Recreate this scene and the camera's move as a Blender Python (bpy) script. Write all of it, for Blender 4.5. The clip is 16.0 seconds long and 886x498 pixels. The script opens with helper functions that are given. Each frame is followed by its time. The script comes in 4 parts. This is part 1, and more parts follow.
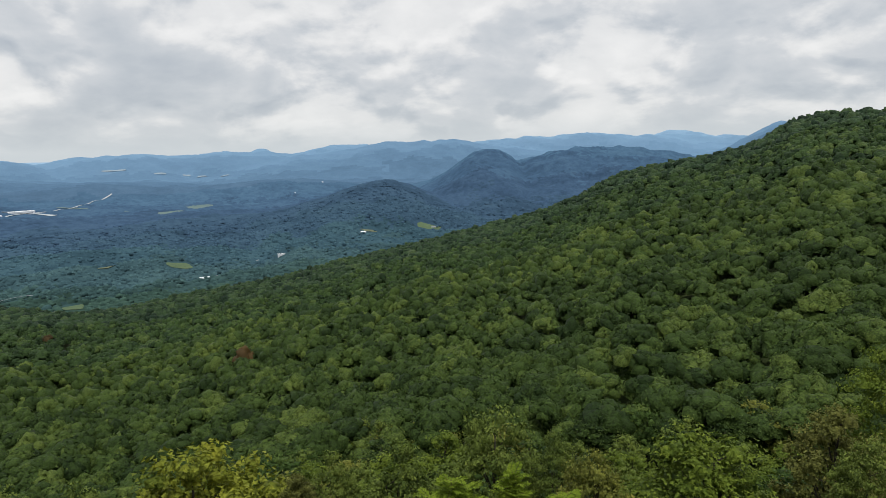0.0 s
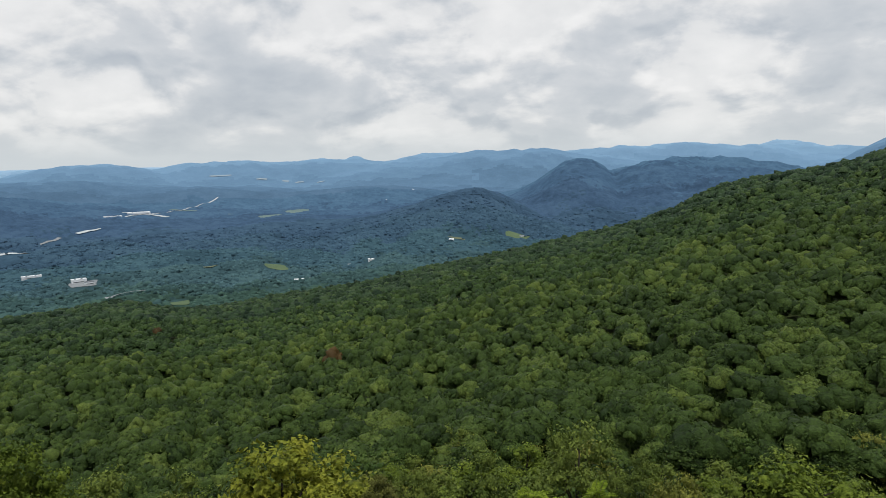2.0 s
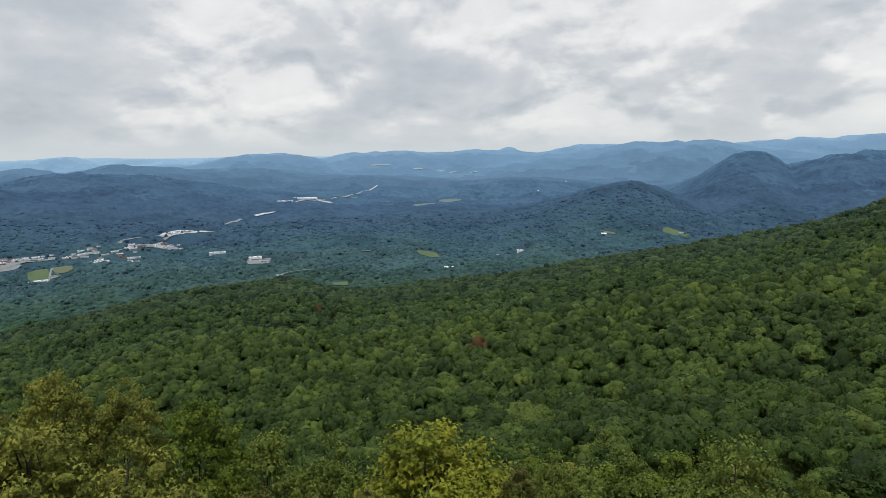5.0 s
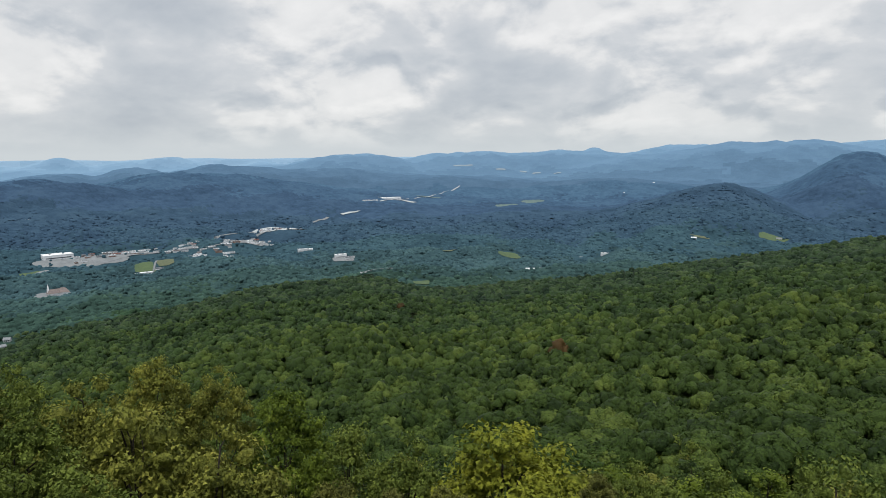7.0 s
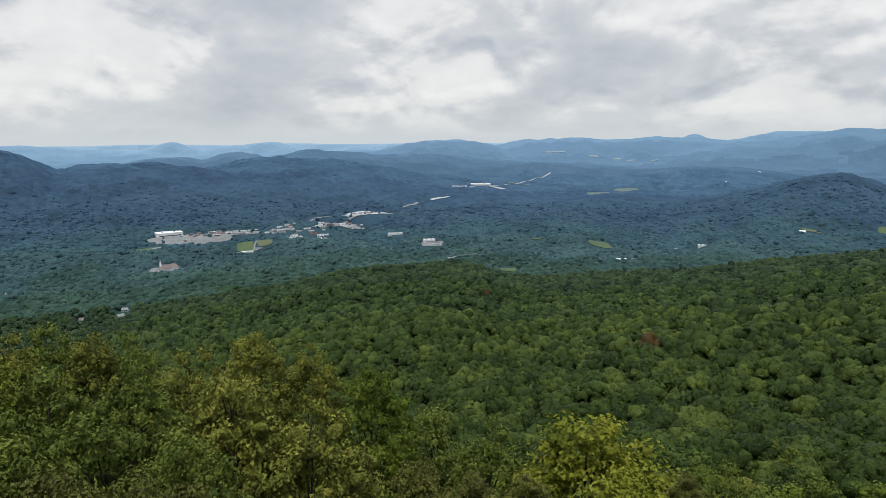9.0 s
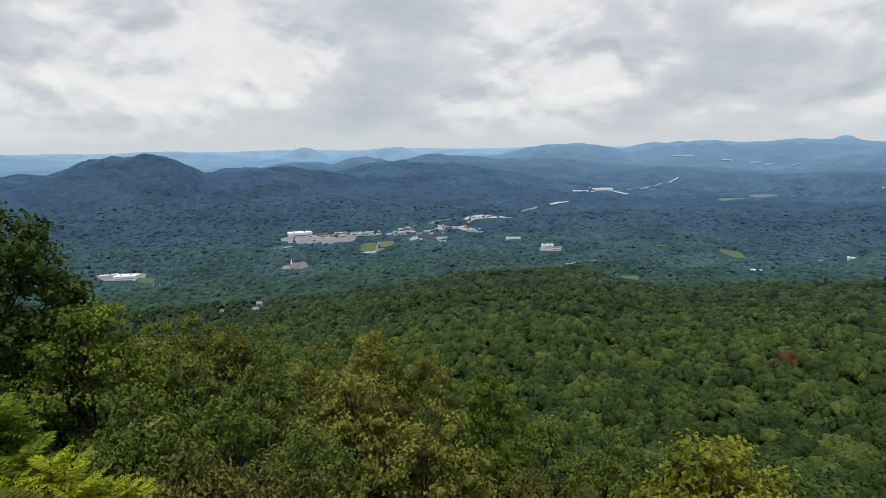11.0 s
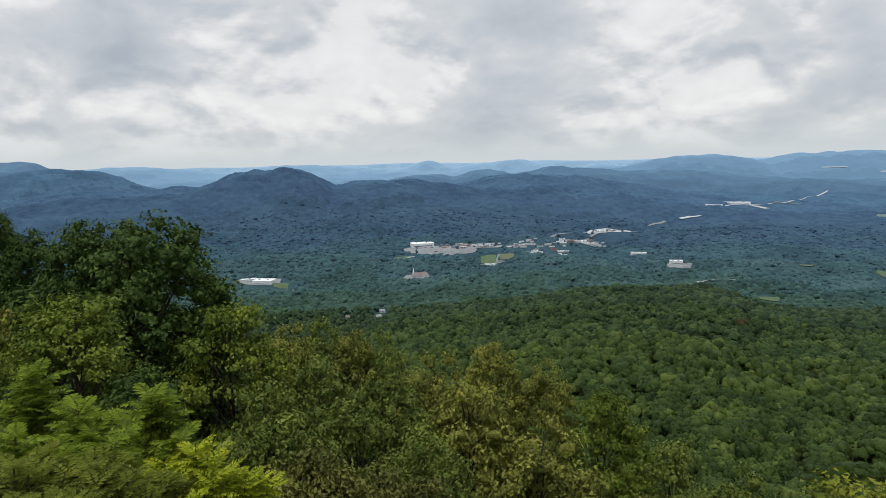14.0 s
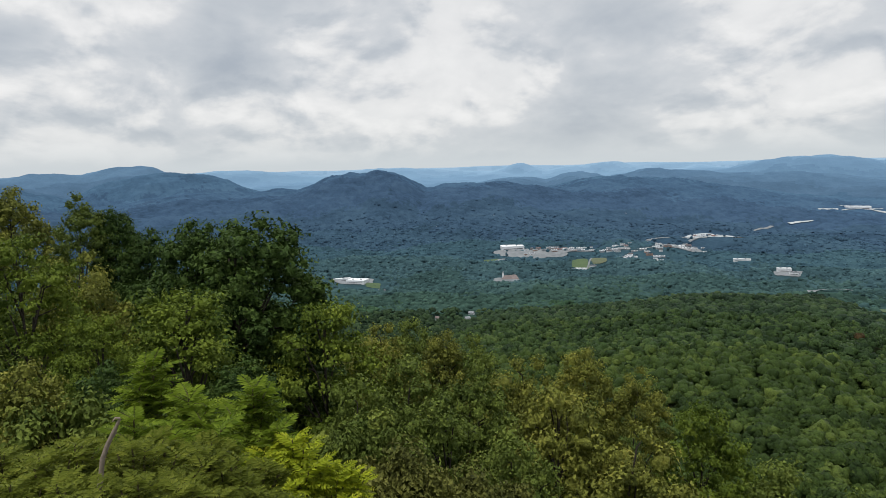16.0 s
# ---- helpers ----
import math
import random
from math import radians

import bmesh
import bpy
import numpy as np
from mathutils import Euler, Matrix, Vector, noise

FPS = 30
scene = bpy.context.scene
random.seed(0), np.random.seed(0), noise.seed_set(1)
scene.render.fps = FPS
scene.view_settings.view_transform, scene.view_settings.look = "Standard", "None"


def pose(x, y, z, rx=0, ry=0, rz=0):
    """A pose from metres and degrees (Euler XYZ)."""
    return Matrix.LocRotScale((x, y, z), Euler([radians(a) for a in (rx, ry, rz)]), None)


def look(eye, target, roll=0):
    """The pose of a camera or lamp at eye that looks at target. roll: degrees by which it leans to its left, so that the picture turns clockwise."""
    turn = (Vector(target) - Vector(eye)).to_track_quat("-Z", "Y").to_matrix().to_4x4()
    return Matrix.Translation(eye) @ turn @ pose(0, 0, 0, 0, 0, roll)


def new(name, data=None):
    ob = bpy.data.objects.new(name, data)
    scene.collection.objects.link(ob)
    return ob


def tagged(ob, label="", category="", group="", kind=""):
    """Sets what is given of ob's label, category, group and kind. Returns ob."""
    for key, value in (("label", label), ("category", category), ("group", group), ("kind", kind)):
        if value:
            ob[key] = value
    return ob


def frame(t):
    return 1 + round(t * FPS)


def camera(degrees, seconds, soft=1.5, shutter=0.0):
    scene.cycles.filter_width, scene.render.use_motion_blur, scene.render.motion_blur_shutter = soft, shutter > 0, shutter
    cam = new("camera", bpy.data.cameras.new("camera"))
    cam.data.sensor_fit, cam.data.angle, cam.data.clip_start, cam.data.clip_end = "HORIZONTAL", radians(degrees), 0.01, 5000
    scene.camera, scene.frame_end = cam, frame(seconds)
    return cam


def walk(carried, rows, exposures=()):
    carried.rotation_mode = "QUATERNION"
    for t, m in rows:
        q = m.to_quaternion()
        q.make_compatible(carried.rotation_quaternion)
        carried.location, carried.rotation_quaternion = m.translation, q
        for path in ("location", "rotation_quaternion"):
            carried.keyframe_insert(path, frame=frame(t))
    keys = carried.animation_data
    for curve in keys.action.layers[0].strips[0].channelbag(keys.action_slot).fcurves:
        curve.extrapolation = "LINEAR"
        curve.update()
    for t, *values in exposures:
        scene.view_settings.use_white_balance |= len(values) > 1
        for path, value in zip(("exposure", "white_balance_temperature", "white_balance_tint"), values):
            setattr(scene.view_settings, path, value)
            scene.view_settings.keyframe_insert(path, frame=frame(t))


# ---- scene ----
# ---------------------------------------------------------------- camera
cam = camera(70.1, 16.0, soft=0.6)
# seconds, heading clockwise from +y, tilt, lean (degrees)
TURNS = (
    (0.0, 0.00, -9.19, -1.41),
    (0.5, -1.73, -9.15, -1.33),
    (1.0, -3.79, -9.12, -1.20),
    (1.5, -5.70, -8.66, -1.06),
    (2.0, -7.99, -8.27, -0.96),
    (2.5, -10.67, -8.44, -0.81),
    (3.0, -13.16, -8.68, -0.91),
    (3.5, -14.49, -8.78, -0.92),
    (4.0, -16.51, -8.93, -0.71),
    (4.5, -19.00, -8.93, -0.36),
    (5.0, -21.62, -8.89, -0.56),
    (7.5, -30.65, -8.88, -0.64),
    (8.0, -32.10, -9.08, -0.88),
    (8.5, -33.31, -9.47, -0.87),
    (9.0, -37.13, -9.94, -0.34),
    (9.5, -41.32, -10.03, -0.28),
    (12.0, -50.71, -8.99, -1.12),
    (12.5, -52.61, -8.82, -1.23),
    (13.0, -54.46, -8.63, -1.14),
    (13.5, -56.46, -8.41, -1.12),
    (14.0, -58.89, -8.18, -1.13),
    (14.5, -61.13, -8.03, -0.84),
    (15.0, -63.31, -7.99, -0.80),
    (15.5, -65.57, -7.82, -1.29),
    (16.0, -67.10, -7.77, -1.44),
)


def heading(az, d, z=0.0):
    """A place at a heading (degrees clockwise from +y) and a ground distance."""
    return Vector((d * math.sin(radians(az)), d * math.cos(radians(az)), z))


def view(az, tilt, lean):
    eye = heading(az, 0.1)
    way = Vector((math.sin(radians(az)) * math.cos(radians(tilt)), math.cos(radians(az)) * math.cos(radians(tilt)), math.sin(radians(tilt))))
    return look(eye, eye + way * 10, lean)


walk(cam, [(t, view(a, p, r)) for t, a, p, r in TURNS])

# ---------------------------------------------------------------- sky and sun
SUN_AZ, SUN_EL = 165.0, 75.0
world = bpy.data.worlds.new("overcast_sky")
scene.world = world
world.use_nodes = True


class Nodes:
    """Small helper that adds and links shader nodes."""

    def __init__(self, tree):
        self.tree = tree
        tree.nodes.clear()

    def add(self, kind, **values):
        n = self.tree.nodes.new(kind)
        for key, v in values.items():
            if key in n.inputs:
                self.put(n.inputs[key], v)
            else:
                setattr(n, key, v)
        return n

    def put(self, socket, v):
        if isinstance(v, bpy.types.NodeSocket):
            self.tree.links.new(v, socket)
        else:
            socket.default_value = v

    def math(self, op, a, b=0.0, clamp=False):
        n = self.tree.nodes.new("ShaderNodeMath")
        n.operation, n.use_clamp = op, clamp
        self.put(n.inputs[0], a)
        self.put(n.inputs[1], b)
        return n.outputs[0]

    def ramp(self, fac, *stops):
        n = self.tree.nodes.new("ShaderNodeValToRGB")
        e = n.color_ramp.elements
        while len(e) < len(stops):
            e.new(0.5)
        for el, (pos, col) in zip(e, stops):
            el.position = pos
            el.color = (*col, 1) if len(col) == 3 else col
        self.put(n.inputs[0], fac)
        return n.outputs[0]

    def mix(self, fac, a, b, blend="MIX"):
        n = self.tree.nodes.new("ShaderNodeMix")
        n.data_type, n.blend_type = "RGBA", blend
        self.put(n.inputs[0], fac)
        self.put(n.inputs[6], a)
        self.put(n.inputs[7], b)
        return n.outputs[2]

    def noise(self, vector, scale, detail=4.0, rough=0.55, distortion=0.0):
        n = self.tree.nodes.new("ShaderNodeTexNoise")
        self.put(n.inputs["Vector"], vector)
        for key, v in (("Scale", scale), ("Detail", detail), ("Roughness", rough), ("Distortion", distortion)):
            n.inputs[key].default_value = v
        return n.outputs[0]


def build_sky():
    n = Nodes(world.node_tree)
    sky = n.add("ShaderNodeTexSky", sky_type="NISHITA", sun_disc=False)
    sky.sun_elevation, sky.sun_rotation = radians(SUN_EL), radians(SUN_AZ)
    co = n.add("ShaderNodeTexCoord").outputs["Generated"]
    sep = n.add("ShaderNodeSeparateXYZ", Vector=co)
    up = n.math("MAXIMUM", sep.outputs[2], 0.0)
    # a broken deck of cloud at one height; the copy is taken a little higher up: what differs is lit from above or shaded
    def bank(lift):
        far = n.math("ADD", n.math("ADD", up, lift), 0.42)
        v = n.add("ShaderNodeCombineXYZ", X=n.math("DIVIDE", sep.outputs[0], far), Y=n.math("DIVIDE", sep.outputs[1], far), Z=0.0).outputs[0]
        big, mid = n.noise(v, 1.5, 2.0, 0.5, 0.0), n.noise(v, 3.6, 9.0, 0.52, 0.15)
        heap = n.math("ADD", n.math("MULTIPLY", big, 0.45), n.math("MULTIPLY", mid, 0.55))
        return heap, n.ramp(heap, (0.455, (0, 0, 0)), (0.515, (1, 1, 1)))
    (body, edge), (above, edge_above) = bank(0.0), bank(0.022)
    glow = n.math("ADD", body, n.math("MULTIPLY", n.math("SUBTRACT", above, body), 0.8))
    # a heap's top edge catches the light, its foot lies in shade
    glow = n.math("ADD", glow, n.math("MULTIPLY", n.math("SUBTRACT", edge_above, edge), 0.09))
    cloud = n.ramp(glow, (0.36, (0.91, 0.905, 0.90)), (0.45, (0.79, 0.795, 0.80)), (0.51, (0.675, 0.695, 0.72)), (0.57, (0.56, 0.595, 0.635)), (0.66, (0.42, 0.465, 0.525)))
    # thin veil towards the horizon
    veil = n.ramp(up, (0.0, (1, 1, 1)), (0.02, (0.62, 0.62, 0.62)), (0.045, (0.2, 0.2, 0.2)), (0.09, (0, 0, 0)))
    cloud = n.mix(veil, cloud, (0.63, 0.68, 0.71, 1))
    blue = n.mix(1.0, sky.outputs[0], (0.1, 0.1, 0.1, 1), "MULTIPLY")
    both = n.mix(0.94, blue, cloud)
    back = n.add("ShaderNodeBackground", Color=both, Strength=1.0)
    out = n.add("ShaderNodeOutputWorld", Surface=back.outputs[0])


build_sky()
sun = new("sun", bpy.data.lights.new("sun", "SUN"))
sun.data.energy, sun.data.angle, sun.data.color = 2.35, radians(8), (1.0, 0.96, 0.9)
sun.matrix_world = look(heading(SUN_AZ, 100 * math.cos(radians(SUN_EL)), 100 * math.sin(radians(SUN_EL))), (0, 0, 0))

# ---------------------------------------------------------------- materials


def leaf_material(name, dark, mid, light, clear=0.3, patch=0.35, relief=0.0, uneven=0.7, clumps=1.0, sparkle=0.34):
    """Leaves: tone from tree to tree and leaf to leaf, a little gloss, light shining through."""
    m = bpy.data.materials.new(name)
    m.use_nodes = True
    n = Nodes(m.node_tree)
    geo = n.add("ShaderNodeNewGeometry")
    tone = n.add("ShaderNodeAttribute", attribute_name="tone").outputs["Fac"]
    blot = n.noise(geo.outputs["Position"], patch, 3.0)
    own = n.add("ShaderNodeObjectInfo").outputs["Random"]
    f = n.math("ADD", n.math("MULTIPLY", tone, 0.55), n.math("MULTIPLY", n.math("SUBTRACT", geo.outputs["Random Per Island"], 0.3), sparkle))
    f = n.math("ADD", f, n.math("MULTIPLY", n.math("SUBTRACT", blot, 0.5), uneven))
    f = n.math("ADD", f, n.math("MULTIPLY", n.math("SUBTRACT", own, 0.5), 0.12))
    col = n.ramp(f, (0.0, dark), (0.42, mid), (0.9, light))
    bsdf = n.add("ShaderNodeBsdfPrincipled", Roughness=0.6)
    n.put(bsdf.inputs["Base Color"], col)
    bsdf.inputs["Specular IOR Level"].default_value = 0.12
    thin = n.add("ShaderNodeBsdfTranslucent", Color=col)
    if relief:
        # clumps of leaves on a crown; the shade between them is put into the colour
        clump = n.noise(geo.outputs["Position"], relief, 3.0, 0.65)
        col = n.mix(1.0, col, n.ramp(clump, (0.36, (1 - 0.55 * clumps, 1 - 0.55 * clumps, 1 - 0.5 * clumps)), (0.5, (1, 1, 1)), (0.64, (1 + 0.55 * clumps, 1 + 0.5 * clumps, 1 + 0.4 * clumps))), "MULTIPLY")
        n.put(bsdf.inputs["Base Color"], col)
        bp = n.add("ShaderNodeBump", Height=clump, Strength=0.9, Distance=0.9 / relief)
        n.put(bsdf.inputs["Normal"], bp.outputs[0])
    mix = n.add("ShaderNodeMixShader")
    mix.inputs[0].default_value = clear
    n.put(mix.inputs[1], bsdf.outputs[0])
    n.put(mix.inputs[2], thin.outputs[0])
    n.add("ShaderNodeOutputMaterial", Surface=mix.outputs[0])
    return m


def rough_material(name, dark, light, scale=1.0, rough=0.9, bump=0.3, fine=6.0):
    """A matt surface, mottled at two scales, with fine relief."""
    m = bpy.data.materials.new(name)
    m.use_nodes = True
    n = Nodes(m.node_tree)
    geo = n.add("ShaderNodeNewGeometry")
    a = n.noise(geo.outputs["Position"], scale, 4.0)
    b = n.noise(geo.outputs["Position"], scale * fine, 4.0)
    f = n.math("ADD", n.math("MULTIPLY", a, 0.6), n.math("MULTIPLY", b, 0.4))
    col = n.ramp(f, (0.35, dark), (0.65, light))
    bsdf = n.add("ShaderNodeBsdfPrincipled", Roughness=rough)
    n.put(bsdf.inputs["Base Color"], col)
    bsdf.inputs["Specular IOR Level"].default_value = 0.2
    bp = n.add("ShaderNodeBump", Height=b, Strength=bump, Distance=0.3 / scale)
    n.put(bsdf.inputs["Normal"], bp.outputs[0])
    n.add("ShaderNodeOutputMaterial", Surface=bsdf.outputs[0])
    return m


FLOOR = rough_material("forest_floor", (0.022, 0.034, 0.010), (0.055, 0.075, 0.022), 0.3)
BARK = rough_material("bark", (0.022, 0.019, 0.015), (0.07, 0.06, 0.05), 3.0)
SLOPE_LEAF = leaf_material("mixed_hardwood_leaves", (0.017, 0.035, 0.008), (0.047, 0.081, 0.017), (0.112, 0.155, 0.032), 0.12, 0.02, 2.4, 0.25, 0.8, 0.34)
# haze and cloud shade on the outer slope are put into these copies
MIDDLE_LEAF = leaf_material("lightly_hazed_hardwood_leaves", (0.016, 0.035, 0.012), (0.043, 0.080, 0.022), (0.095, 0.137, 0.037), 0.12, 0.02, 1.5, 0.25, 0.75, 0.3)
HAZED_OUTER_LEAF = leaf_material("hazed_hardwood_leaves", (0.014, 0.032, 0.016), (0.040, 0.075, 0.031), (0.078, 0.116, 0.043), 0.12, 0.02, 0.6, 0.3, 0.45, 0.26)
RED_LEAF = leaf_material("reddish_dying_leaves", (0.045, 0.030, 0.011), (0.080, 0.050, 0.018), (0.115, 0.075, 0.027), 0.2, 0.1)

# The valley's woods, from the foot of the slope to the skyline, distance haze put into the base colour: (from this
# distance on, colour)
HAZE_BANDS = ((0, (0.060, 0.119, 0.033)),
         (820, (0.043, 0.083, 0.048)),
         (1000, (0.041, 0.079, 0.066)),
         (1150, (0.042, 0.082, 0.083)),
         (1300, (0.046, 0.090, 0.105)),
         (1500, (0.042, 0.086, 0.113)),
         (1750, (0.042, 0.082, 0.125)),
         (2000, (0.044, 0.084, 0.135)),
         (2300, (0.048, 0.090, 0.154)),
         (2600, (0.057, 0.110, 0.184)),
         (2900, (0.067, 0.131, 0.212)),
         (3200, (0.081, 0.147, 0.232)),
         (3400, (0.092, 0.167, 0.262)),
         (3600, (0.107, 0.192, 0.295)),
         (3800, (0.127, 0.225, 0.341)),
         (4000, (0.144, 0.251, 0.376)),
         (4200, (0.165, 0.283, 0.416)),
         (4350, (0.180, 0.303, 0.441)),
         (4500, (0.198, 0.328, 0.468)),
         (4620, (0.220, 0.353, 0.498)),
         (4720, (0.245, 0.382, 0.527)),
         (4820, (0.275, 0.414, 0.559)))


def hazed_material(name, c, soft):
    """Far woods as patches of tone and a fine grain of crowns; haze is painted in, by the colour c and the reduced
    contrast soft.
    """
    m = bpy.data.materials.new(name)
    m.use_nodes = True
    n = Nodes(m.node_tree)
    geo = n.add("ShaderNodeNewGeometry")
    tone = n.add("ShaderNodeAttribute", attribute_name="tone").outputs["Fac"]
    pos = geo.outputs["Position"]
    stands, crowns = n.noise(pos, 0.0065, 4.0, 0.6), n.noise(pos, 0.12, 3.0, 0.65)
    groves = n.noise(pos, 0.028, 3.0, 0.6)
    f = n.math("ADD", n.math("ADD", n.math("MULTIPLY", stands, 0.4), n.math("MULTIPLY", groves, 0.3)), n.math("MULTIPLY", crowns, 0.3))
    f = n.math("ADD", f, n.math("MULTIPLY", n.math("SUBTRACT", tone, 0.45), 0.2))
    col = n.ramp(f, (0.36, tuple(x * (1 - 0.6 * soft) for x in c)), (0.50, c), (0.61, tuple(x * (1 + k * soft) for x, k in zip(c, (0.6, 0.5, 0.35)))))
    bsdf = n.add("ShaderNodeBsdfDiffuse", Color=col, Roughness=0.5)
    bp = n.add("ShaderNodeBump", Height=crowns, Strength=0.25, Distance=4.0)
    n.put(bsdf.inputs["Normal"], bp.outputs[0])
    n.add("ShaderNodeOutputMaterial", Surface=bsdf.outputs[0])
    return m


# painted haze: the colours turn bluer and lose contrast with distance
HAZED_FAR = [hazed_material("hazed_ground_%s" % "abcdefghijklmnopqrstuvwxyz"[i], c, 0.75 * (1.05 - 0.95 * min(d, 4500) / 4500)) for i, (d, c) in enumerate(HAZE_BANDS)]
# copies for single crowns, lightened in colour to offset their own shade
HAZED_LEAF = [hazed_material("hazed_leaves_%s" % "abcdefghijklmnopqrstuvwxyz"[i], tuple((1.3 if d < 2000 else 1.2) * x for x in c), 0.7 * (1.05 - 0.95 * min(d, 4500) / 4500)) for i, (d, c) in enumerate(HAZE_BANDS)]


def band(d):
    """The haze band of a distance, for numbers and arrays."""
    return np.clip(np.searchsorted([b[0] for b in HAZE_BANDS], d, side="right") - 1, 0, len(HAZE_BANDS) - 1)


# ---------------------------------------------------------------- shape of the land
def waves(x, y, size, seed, octaves=3):
    """Smooth irregular waves about 0, -1 to 1, of roughly that size in metres; for arrays."""
    r = np.random.RandomState(seed)
    total, amp, norm = np.zeros_like(x), 1.0, 0.0
    for o in range(octaves):
        for k in range(5):
            a, ph = r.uniform(0, 2 * np.pi), r.uniform(0, 2 * np.pi)
            w = 2 * np.pi / (size / 2 ** o) * r.uniform(0.7, 1.3)
            total = total + amp * np.sin(w * (x * np.cos(a) + y * np.sin(a)) + ph + 0.8 * np.sin(w * 0.6 * (x * np.sin(a) - y * np.cos(a)) + ph * 3))
        norm += amp * 2.2
        amp *= 0.5
    return total / norm


def curve(at, *knots):
    """A smooth curve through a few knots (place, height)."""
    k = np.array(knots, float)
    x, y = k[:, 0], k[:, 1]
    m = np.gradient(y, x)
    i = np.clip(np.searchsorted(x, at) - 1, 0, len(x) - 2)
    h = x[i + 1] - x[i]
    t = np.clip((at - x[i]) / h, 0, 1)
    return (2 * t ** 3 - 3 * t ** 2 + 1) * y[i] + (t ** 3 - 2 * t ** 2 + t) * h * m[i] + (3 * t ** 2 - 2 * t ** 3) * y[i + 1] + (t ** 3 - t ** 2) * h * m[i + 1]


def step(a, b, x):
    t = np.clip((x - a) / (b - a), 0, 1)
    return t * t * (3 - 2 * t)


# hills: heading, distance, height of the top, half-width in degrees on either side, half-depth in metres
NEAR_HILLS = ((-5.2, 2300, -116, 5.0, 3.7, 330), (4.5, 2950, -28, 3.6, 3.0, 420), (12.5, 3100, -17, 6.5, 11.0, 450),
              (-74.8, 2700, -37, 5.6, 4, 320), (-72.4, 2690, -27, 3.0, 3.6, 330), (-80.5, 2760, -97, 8, 8, 420), (-64.0, 2700, -84, 7.0, 9, 400), (-88, 2800, -100, 9, 8, 400),
              (-52.8, 2950, -77, 5.0, 11, 380), (-104, 2600, -110, 9, 7, 350))
MID_HILLS = ((-89.3, 3150, -13, 7.0, 5.0, 300), (-103, 3250, -39, 6, 5, 350), (-91.8, 3800, 26, 6.5, 2.2, 300), (-99, 3850, 0, 6, 6, 350),
             (-48.8, 3600, -57, 4.5, 8, 280), (-41, 3700, -74, 6, 8, 300), (-54.5, 3700, -64, 3.2, 2.2, 240), (-60.3, 3700, -80, 3, 3, 240),
             (28.6, 4000, 100, 3.2, 6, 300), (-30, 3500, -125, 9, 9, 250), (-14, 3300, -135, 7, 6, 260))
FAR_HILLS = ((-0.6, 4200, 49, 10.0, 7.5, 300), (-8.6, 4500, 43, 4.0, 4.5, 220), (-36.8, 4250, 0, 5, 4.5, 220), (-27.5, 4350, 5, 4.5, 9, 240), (-19, 4350, 5, 8, 9, 240),
             (-15.7, 4400, 22, 1.3, 1.6, 160), (12.0, 4550, 73, 11, 9.0, 200), (20.3, 4800, 88, 2.6, 3.2, 120), (18, 4650, 55, 9, 12, 160),
             (-60.1, 4780, -10, 1.2, 1.2, 80), (-52.3, 4780, -10, 2.2, 2, 80), (-71.5, 4760, -20, 4, 4, 90), (-85.9, 4700, -10, 3.5, 5, 120))


